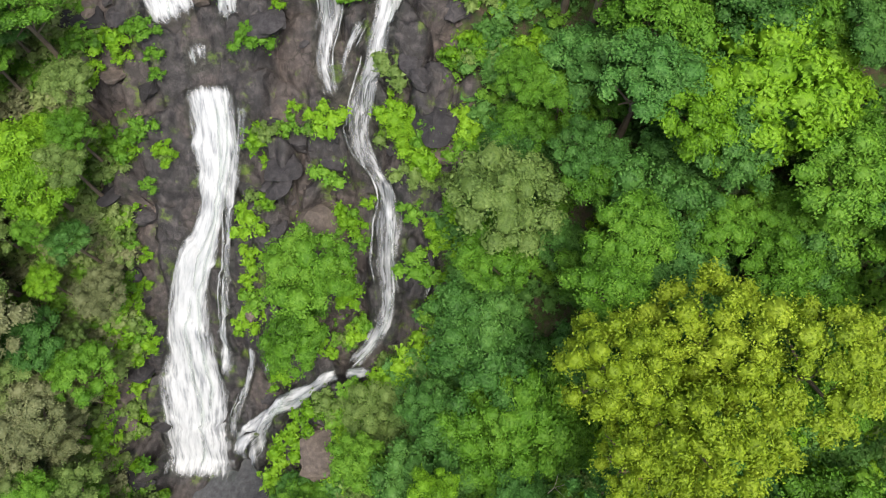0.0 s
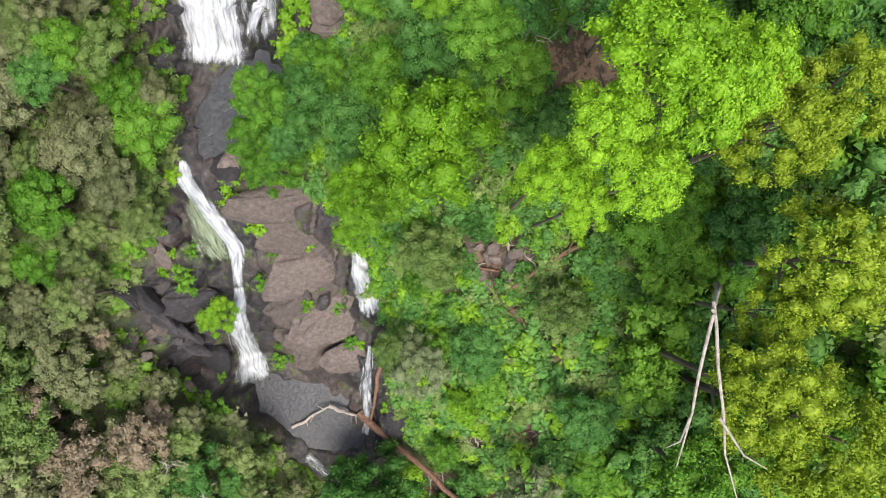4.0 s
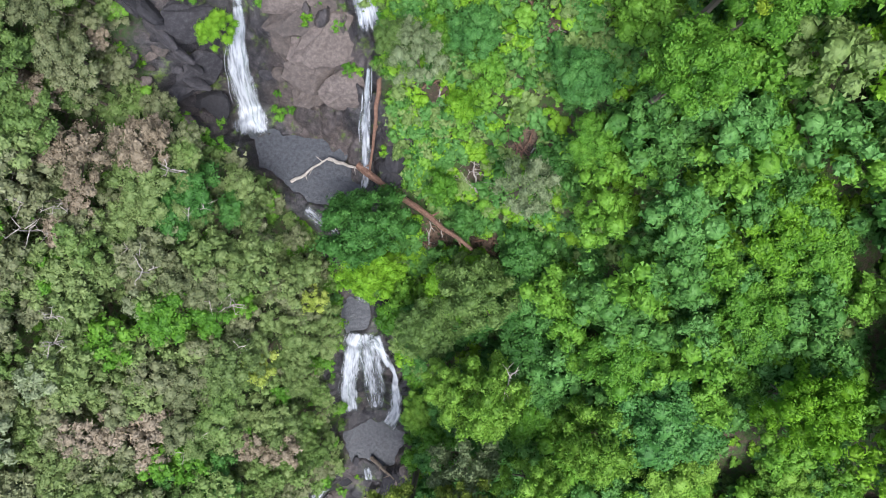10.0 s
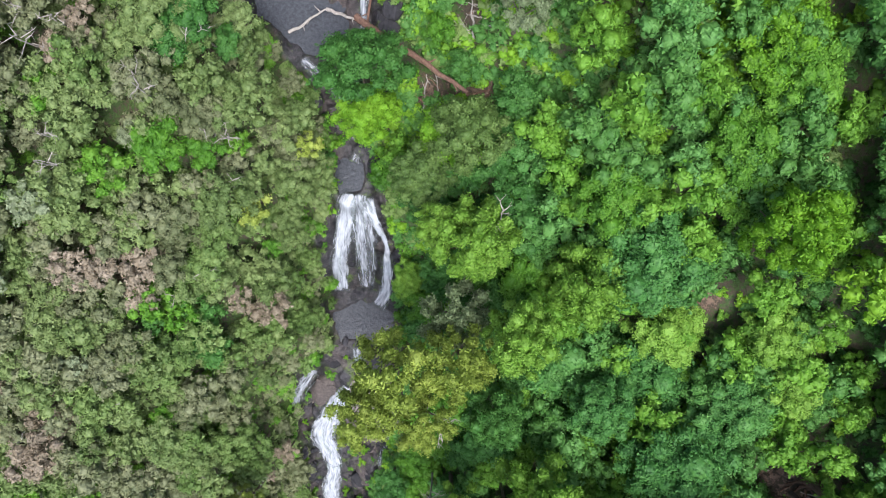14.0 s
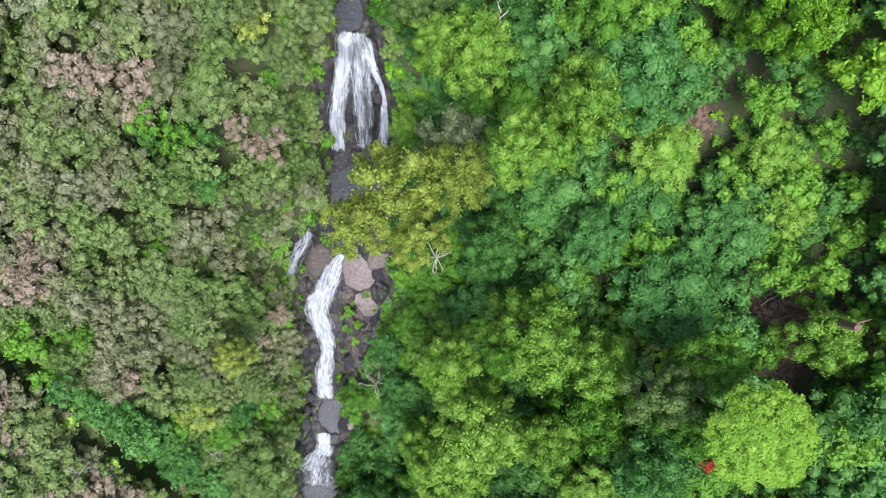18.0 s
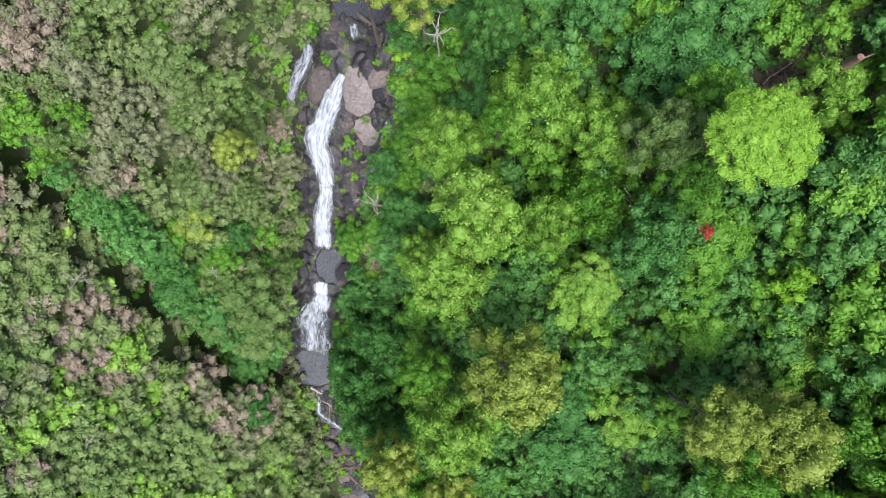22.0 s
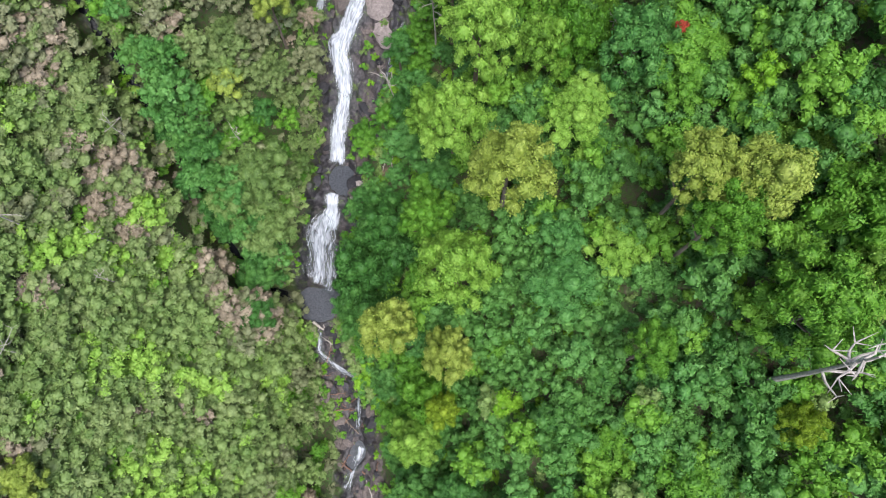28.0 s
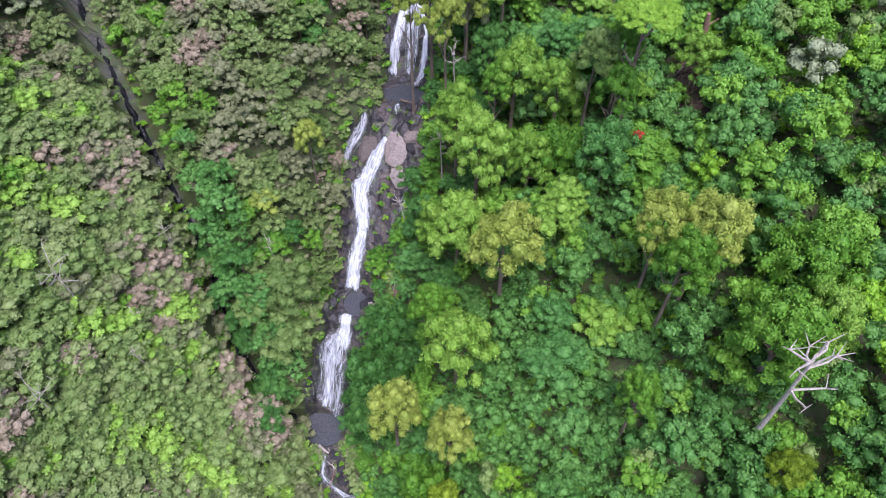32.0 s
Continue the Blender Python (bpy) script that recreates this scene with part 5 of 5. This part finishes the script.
def build_boulders():
    rng = np.random.default_rng(17)
    # x, y, size of the large single rocks
    for x, y, size, dark in ((-15.9, 32.6, 1.4, False), (-22.6, 2.6, 1.2, True), (-17.6, -2.8, 1.7, False), (-21.0, -9.0, 2.0, False), (-19.4, -8.3, 1.3, False),
                             (-15.4, -38.6, 1.5, False), (-18.6, -121.4, 2.4, False),
                             (-17.8, -125.0, 2.2, False), (-14.6, 22.0, 1.2, True), (-9.0, 17.5, 2.4, True), (-11.2, 20.8, 1.5, True), (-9.5, 3.0, 2.4, False)):
        boulder(x, y, size, dark, rng, ("wet black boulder" if dark else "grey-brown boulder") + " beside the falling water")
    # brown slabs between the chute and the side fall, and beside the long fall: x, y, half sizes, turn
    for x, y, a, b, h, turn in ((-16.2, -12.0, 5.6, 2.2, 1.5, 0.05), (-16.6, -18.6, 5.2, 3.8, 1.9, 0.45), (-14.0, -23.8, 4.6, 3.8, 2.0, 0.7), (-18.2, -23.6, 3.0, 4.2, 2.1, 0.2), (-13.0, -29.0, 3.2, 2.6, 2.0, 0.4), (-17.0, -28.0, 2.6, 2.2, 2.0, 0.9), (-16.4, -15.4, 5.0, 3.0, 1.4, 0.2), (-15.6, -21.2, 5.0, 3.0, 1.6, 0.5), (-15.4, -26.2, 4.0, 2.8, 1.7, 0.3),
                                (-21.2, -88.2, 2.2, 3.9, 2.0, -0.35), (-14.2, -89.6, 3.6, 4.2, 2.1, -0.25), (-13.6, -95.4, 2.2, 2.6, 1.3, 0.2), (-18.4, -122.8, 2.1, 3.6, 1.4, 0.15), (-8.6, 1.6, 3.6, 2.0, 1.4, 0.3),
                                (-8.6, 17.8, 2.4, 2.2, 2.0, 0.6)):
        ob = part("rock_slab", BOULDERS[rng.integers(8)], STONE_PALE if -124 < y < -86 and x > -19 else STONE)
        ob.matrix_basis = Matrix.Translation((x, y, float(base_ground(x, y)) - h * 0.1)) @ Euler((math.atan2(float(base_ground(x, y + 2) - base_ground(x, y - 2)), 4), 0, turn)).to_matrix().to_4x4() @ Matrix.Diagonal((a * 1.18, b * 1.45, h * 1.35, 1))
        tagged(ob, "large rounded brown rock slab beside the water", "rock", "rock slabs of the gorge")
    steps = [(-29.6, -21.6, 4.2, 3.0, 1.5, 0.3), (-30.4, -29.0, 2.6, 2.6, 1.6, -0.2), (-30.6, -26.2, 3.4, 2.6, 1.5, 0.5), (-28.0, -15.6, 3.2, 2.8, 1.3, 0.6)]
    for k in range(16):
        f = (k + rng.uniform(-0.3, 0.3)) / 15
        steps.append((-34.6 + 8.4 * f + rng.uniform(-1.0, 1.0), -19.4 - 11.4 * f + rng.uniform(-1.2, 1.2), rng.uniform(1.8, 3.0), rng.uniform(0.5, 0.9), rng.uniform(1.0, 1.9), -0.75 + rng.uniform(-0.25, 0.25)))
    for x, y, a, b, h, turn in [q for q in steps if stream_gap(q[0], q[1]) > 1.9]:
        ob = part("rock_ledge", BOULDERS[rng.integers(8)], STONE_DARK)
        ob.matrix_basis = Matrix.Translation((x, y, float(base_ground(x, y)) - h * 0.1)) @ Euler((math.atan2(float(base_ground(x, y + 2) - base_ground(x, y - 2)), 4), 0, turn)).to_matrix().to_4x4() @ Matrix.Diagonal((a * 1.2, b * 1.3, h * 1.4, 1))
        tagged(ob, "wet black layered rock ledge beside the white fall", "rock", "rock slabs of the gorge")
    made = 0
    while made < 205:
        y = rng.uniform(-185, 40) if made < 170 else rng.uniform(-3, 38)
        x = rng.uniform(float(table(y, RY, RL)) - 0.5, float(table(y, RY, RR)) + 0.5)
        near = stream_gap(x, y)
        size = rng.uniform(1.1, 2.6)
        if near < size * 0.75 or (-20 < x < -8 and -31 < y < -8) or any(math.hypot(x - p[0], y - p[1]) < max(p[2], p[3]) + 0.4 for p in POOLS):
            continue
        ob = part("rock_outcrop", BOULDERS[rng.integers(8)], STONE_DARK if near < size + 0.9 or rng.random() < (0.7 if y > 2 else 0.35) else STONE)
        ob.matrix_basis = Matrix.Translation((x, y, float(ground(x, y)) - size * 0.12)) @ Euler((rng.uniform(-0.5, 0.1), rng.uniform(-0.3, 0.3), rng.uniform(-0.7, 0.7))).to_matrix().to_4x4() @ Matrix.Diagonal((size * rng.uniform(0.6, 1.0), size * rng.uniform(0.9, 1.5), size * rng.uniform(0.5, 0.8), 1))
        tagged(ob, "weathered jointed rock outcrop of the gorge side", "rock", "rock outcrops of the gorge")
        made += 1
    for _ in range(26):
        x, y = 3.6 + rng.normal(0, 2.0), -18.4 + rng.normal(0, 1.8)
        boulder(x, y, float(rng.uniform(0.4, 1.1)), False, rng, "pinkish-grey stone on the open bank")
    count = 0
    while count < 230:
        y = rng.uniform(-190, 42)
        lo, hi = float(table(y, RY, RL)), float(table(y, RY, RR))
        x = rng.uniform(lo, hi)
        near = stream_gap(x, y) + 0.2
        if near < 0.2 or (-20 < x < -9 and -31 < y < -8) or (-23 < x < -11 and -93 < y < -84) or any(math.hypot(x - p[0], y - p[1]) < max(p[2], p[3]) * 0.9 for p in POOLS):
            continue
        boulder(x, y, rng.choice([0.35, 0.5, 0.7, 1.0, 1.4], p=[0.28, 0.3, 0.22, 0.14, 0.06]), near < 1.6, rng, ("wet dark stone" if near < 1.6 else "grey-brown stone") + " on the rocky gorge bed")
        count += 1


def log(points, thick, bark, label):
    """A fallen trunk with stubs of broken limbs; it lies on the ground or on what is under it."""
    pts = [Vector((x, y, max(z, float(ground(x, y)) + thick * 0.6))) for x, y, z in points]
    rng = np.random.default_rng(int(abs(pts[0].x * 31)))
    line = [pts[0].lerp(pts[-1], t) if len(pts) == 2 else pts[min(int(t * (len(pts) - 1)), len(pts) - 2)].lerp(pts[min(int(t * (len(pts) - 1)), len(pts) - 2) + 1], t * (len(pts) - 1) % 1 if t < 1 else 1) for t in np.linspace(0, 1, 9)]
    line = [p + Vector(rng.uniform(-0.12, 0.12, 3)) for p in line]
    root = part("fallen_log", (lambda v, q: mesh_from("log", v, None, q))(*tube(line, [thick * (1 - 0.07 * k) for k in range(9)], 8)), bark)
    for k in (3, 5, 7):
        a = rng.uniform(0, 6.28)
        e = line[k] + Vector((math.cos(a), math.sin(a), rng.uniform(0.1, 0.6))) * float(rng.uniform(0.6, 1.6))
        part("limb", (lambda v, q: mesh_from("limb", v, None, q))(*tube([line[k], line[k].lerp(e, 0.5), e], [thick * 0.4, thick * 0.25, thick * 0.08], 5)), bark, root)
    return tagged(root, label, "log", "fallen logs")


def dead_tree(x, y, top, reach, label, rng, lean=(0.0, 0.0), pieces=8, girth=1.0):
    """A bare pale tree: trunk and forking limbs."""
    base = float(ground(x - lean[0], y - lean[1]))
    foot, tip = Vector((x - lean[0], y - lean[1], base - 0.3)), Vector((x, y, top))
    line = [foot.lerp(tip, t) + Vector((math.sin(t * 5) * 0.2, math.cos(t * 4) * 0.2, 0)) for t in np.linspace(0, 1, 8)]
    thick = (0.006 * (top - base) + 0.1) * girth
    root = tagged(new("dead_tree"), label, "dead tree", "bare dead trees")
    root.location = foot
    shift = Matrix.Translation(-foot)
    part("trunk", (lambda v, q: mesh_from("trunk", v, None, q))(*tube(line, list(np.linspace(thick, thick * 0.25, 8)), 7)), BARK_PALE, root, matrix=shift)
    for k in range(pieces):
        t = rng.uniform(0.62, 0.98)
        p = foot.lerp(tip, t)
        a = 2.4 * k + rng.uniform(-0.5, 0.5)
        out = Vector((math.cos(a), math.sin(a), rng.uniform(0.15, 0.7)))
        l = float(reach * rng.uniform(0.55, 1.1))
        q1, q2, q3 = p + out * l * 0.4, p + out * l * 0.72 + Vector(rng.uniform(-0.3, 0.3, 3)) * reach * 0.4, p + out * l + Vector(rng.uniform(-0.25, 0.25, 3)) * reach * 0.5
        bits = [tube([p, q1, q2, q3], [thick * 0.42, thick * 0.32, thick * 0.2, thick * 0.06], 5)]
        for _ in range(2):
            e = q2 + Vector((rng.uniform(-1, 1), rng.uniform(-1, 1), rng.uniform(0, 0.6))) * reach * 0.4
            bits.append(tube([q2, q2.lerp(e, 0.5), e], [thick * 0.18, thick * 0.12, thick * 0.04], 5))
        v, q = joined(bits)
        part("branch", mesh_from("branch", v, None, q), BARK_PALE, root, matrix=shift)
    return root


def build_dead_wood():
    rng = np.random.default_rng(23)
    log([(-12.6, -36.6, 14.2), (-5.5, -42.0, 17.0), (0.8, -47.3, 20.2)], 0.5, BARK_RED, "long red-brown fallen trunk lying up the bank from the pool")
    log([(-21.0, -38.2, 13.5), (-16.3, -35.6, 14.3)], 0.22, BARK_PALE, "pale bare fallen trunk slanting into the pool")
    log([(-16.3, -35.6, 14.4), (-11.2, -37.4, 14.4)], 0.25, BARK_PALE, "pale fallen trunk across the pool outlet")
    log([(-8.2, -27.5, 24.5), (-9.6, -32.0, 19.0), (-11.3, -38.0, 14.0)], 0.3, BARK_RED, "dark fallen trunk beside the narrow stream")
    log([(15.4, 2.2, 52.4), (11.2, -2.2, 50.6)], 0.35, BARK_RED, "red-brown broken trunk on the bank")
    log([(12.4, -16.6, 42.8), (8.0, -18.6, 40.8), (4.6, -21.0, 38.0)], 0.28, BARK_RED, "broken red-brown trunk lying in ferns")
    # the broken standing trunk above the long fall, on splayed roots
    foot = Vector((42.7, -94.4, float(ground(42.7, -94.4)) - 0.4))
    root = tagged(new("tree_snag"), "tall broken red-brown trunk standing on splayed roots", "dead tree", "bare dead trees")
    root.location = foot
    shift = Matrix.Translation(-foot)
    v, q = tube([foot, (42.5, -94.4, 17.0), (41.8, -94.6, 22.5), (41.2, -94.6, 26.5), (40.9, -94.7, 29.3)], (0.85, 0.62, 0.55, 0.5, 0.36), 10)
    part("trunk", mesh_from("trunk", v, None, q), BARK_RED, root, matrix=shift)
    for k in range(8):
        a = k * 0.785 + rng.uniform(-0.3, 0.3)
        l = float(rng.uniform(1.8, 3.4))
        mid, end = (foot.x + math.cos(a) * l * 0.5, foot.y + math.sin(a) * l * 0.5), (foot.x + math.cos(a + 0.2) * l, foot.y + math.sin(a + 0.2) * l)
        v, q = tube([(foot.x, foot.y, foot.z + 2.0), (*mid, float(ground(*mid)) + 0.35), (*end, float(ground(*end)) + 0.05)], (0.3, 0.2, 0.07), 6)
        part("root", mesh_from("root", v, None, q), BARK_RED, root, matrix=shift)
    for a, h, l in ((2.6, 24.0, 2.6), (0.4, 27.0, 1.8)):
        e = (41.5 + math.cos(a) * l, -94.6 + math.sin(a) * l, h + 1.0)
        v, q = tube([(41.5, -94.6, h), e], (0.16, 0.05), 5)
        part("limb", mesh_from("limb", v, None, q), BARK_RED, root, matrix=shift)
    log([(46.5, -157.0, -6.5), (54.5, -160.0, -4.0)], 0.6, BARK_RED, "thick fallen trunk below the dead tree")
    log([(-15.0, -79.0, -7.0), (-11.5, -82.0, -7.6)], 0.35, BARK, "grey trunk across the pool outlet")
    log([(-28.5, -145.2, -50.2), (-24.2, -147.6, -50.6)], 0.35, BARK_PALE, "pale drift log at the lowest pool")
    log([(-21.0, -164.5, -53.4), (-17.0, -168.0, -53.6)], 0.3, BARK, "grey drift log across the creek")
    words = "bare pale-grey dead tree with forked limbs"
    for x, y, top, reach, lean, n in ((45.0, -157.0, 28.5, 5.4, (-1.5, 0.5), 9), (-63.5, -140.5, 11.0, 4.0, (1, 0), 8), (-62.3, -158.5, 4.0, 3.5, (0, 1), 8), (-29.8, -37.9, 31.2, 1.5, (0, 0), 6),
                                      (-33.1, -48.0, 30.2, 1.8, (0.5, 1), 5), (-4.3, -101.0, 6.0, 2.6, (0, 0), 7), (-12.2, -108.1, -6.8, 3.0, (-1, 0), 7), (-2.5, -87.8, 15.4, 2.6, (0, 0), 8), (22.8, -107.8, 11.8, 2.4, (1, 0), 6), (33.0, -63.2, 34.8, 3.4, (0, 0), 7), (4.4, -61.2, 26.2, 2.2, (0, 0), 5), (5.8, -2.0, 53.0, 2.5, (1, 1), 6), (-30.0, 6.0, 45.5, 2.2, (1, 0), 7), (-31.0, 12.5, 46.0, 2.4, (0, 1), 7)):
        dead_tree(x, y, top, reach, words + (" leaning over the slope" if lean[0] else " above the canopy"), rng, lean, n, 1.7 if reach > 5 else 1.0)

    for k in range(26):
        y = rng.uniform(-150, -26)
        x = float(table(y, RY, RL)) - rng.uniform(4, 32)
        if segment_distance(np.array(x), np.array(y), RAVINE) > 4:
            dead_tree(x, y, float(ground(x, y)) + rng.uniform(8.2, 9.6), rng.uniform(1.2, 2.4), "grey leafless small tree among dry scrub", rng, (rng.uniform(-1, 1), 0), 6)
    for k in range(24):
        y = rng.uniform(-190, -147)
        x = rng.uniform(float(table(y, RY, RL)) + 1, float(table(y, RY, RR)) - 1)
        turn, l = rng.uniform(0, 3.14), rng.uniform(0.8, 2.4)
        dx, dy = math.cos(turn) * l, math.sin(turn) * l
        log([(x - dx, y - dy, float(ground(x - dx, y - dy)) + 0.25), (x + dx, y + dy, float(ground(x + dx, y + dy)) + 0.3)], float(rng.uniform(0.08, 0.22)), BARK_RED if rng.random() < 0.75 else BARK_PALE, "drift branch stranded on the rocky creek bed")
    for a, b, c in BARE:
        for _ in range(7):
            x, y, turn, l = a + rng.uniform(-c, c) * 0.8, b + rng.uniform(-c, c) * 0.8, rng.uniform(0, 3.14), rng.uniform(0.8, 2.2)
            dx, dy = math.cos(turn) * l, math.sin(turn) * l
            log([(x - dx, y - dy, float(ground(x - dx, y - dy)) + 0.25), (x + dx, y + dy, float(ground(x + dx, y + dy)) + 0.35)], float(rng.uniform(0.06, 0.14)), BARK_RED if rng.random() < 0.7 else BARK_PALE, "broken bare branch lying in red-brown leaf litter")
    # the bare limbs that reach out of the yellow-green eucalypts
    foot = Vector((20.8, -21.0, float(ground(20.8, -21.0)) - 0.3))
    root = tagged(new("dead_tree"), "dead pale tree with long bare limbs among yellow-green eucalypts", "dead tree", "bare dead trees")
    root.location = foot
    shift = Matrix.Translation(-foot)
    for name, line, thick in (("trunk", [foot, (17.0, -20.9, 53.4), (13.2, -20.7, 63.0), (11.9, -21.4, 65.8)], (0.3, 0.22, 0.15, 0.1)),
                              ("branch", [(12.1, -21.0, 65.4), (12.0, -22.2, 65.9), (11.9, -24.0, 66.1), (12.1, -26.4, 66.0), (12.3, -28.4, 65.4), (13.1, -30.9, 64.6)], (0.1, 0.09, 0.08, 0.07, 0.05, 0.03)),
                              ("branch", [(11.9, -21.6, 65.8), (11.4, -23.0, 66.0), (11.0, -24.6, 65.9), (10.6, -26.2, 66.0), (9.8, -28.8, 65.8)], (0.09, 0.085, 0.08, 0.06, 0.03)),
                              ("branch", [(11.9, -26.5, 66.0), (12.8, -28.2, 66.4), (13.9, -28.9, 66.3)], (0.07, 0.05, 0.02)),
                              ("branch", [(10.5, -26.4, 66.0), (9.8, -27.4, 66.5), (9.0, -27.6, 66.8)], (0.06, 0.05, 0.02))):
        v, q = tube(line, thick, 7)
        part(name, mesh_from(name, v, None, q), BARK_PALE, root, matrix=shift)


build_terrain()
for row in STREAMS:
    build_stream(*row)
for row in POOLS:
    build_pool(*row)
build_boulders()
build_dead_wood()
build_forest()
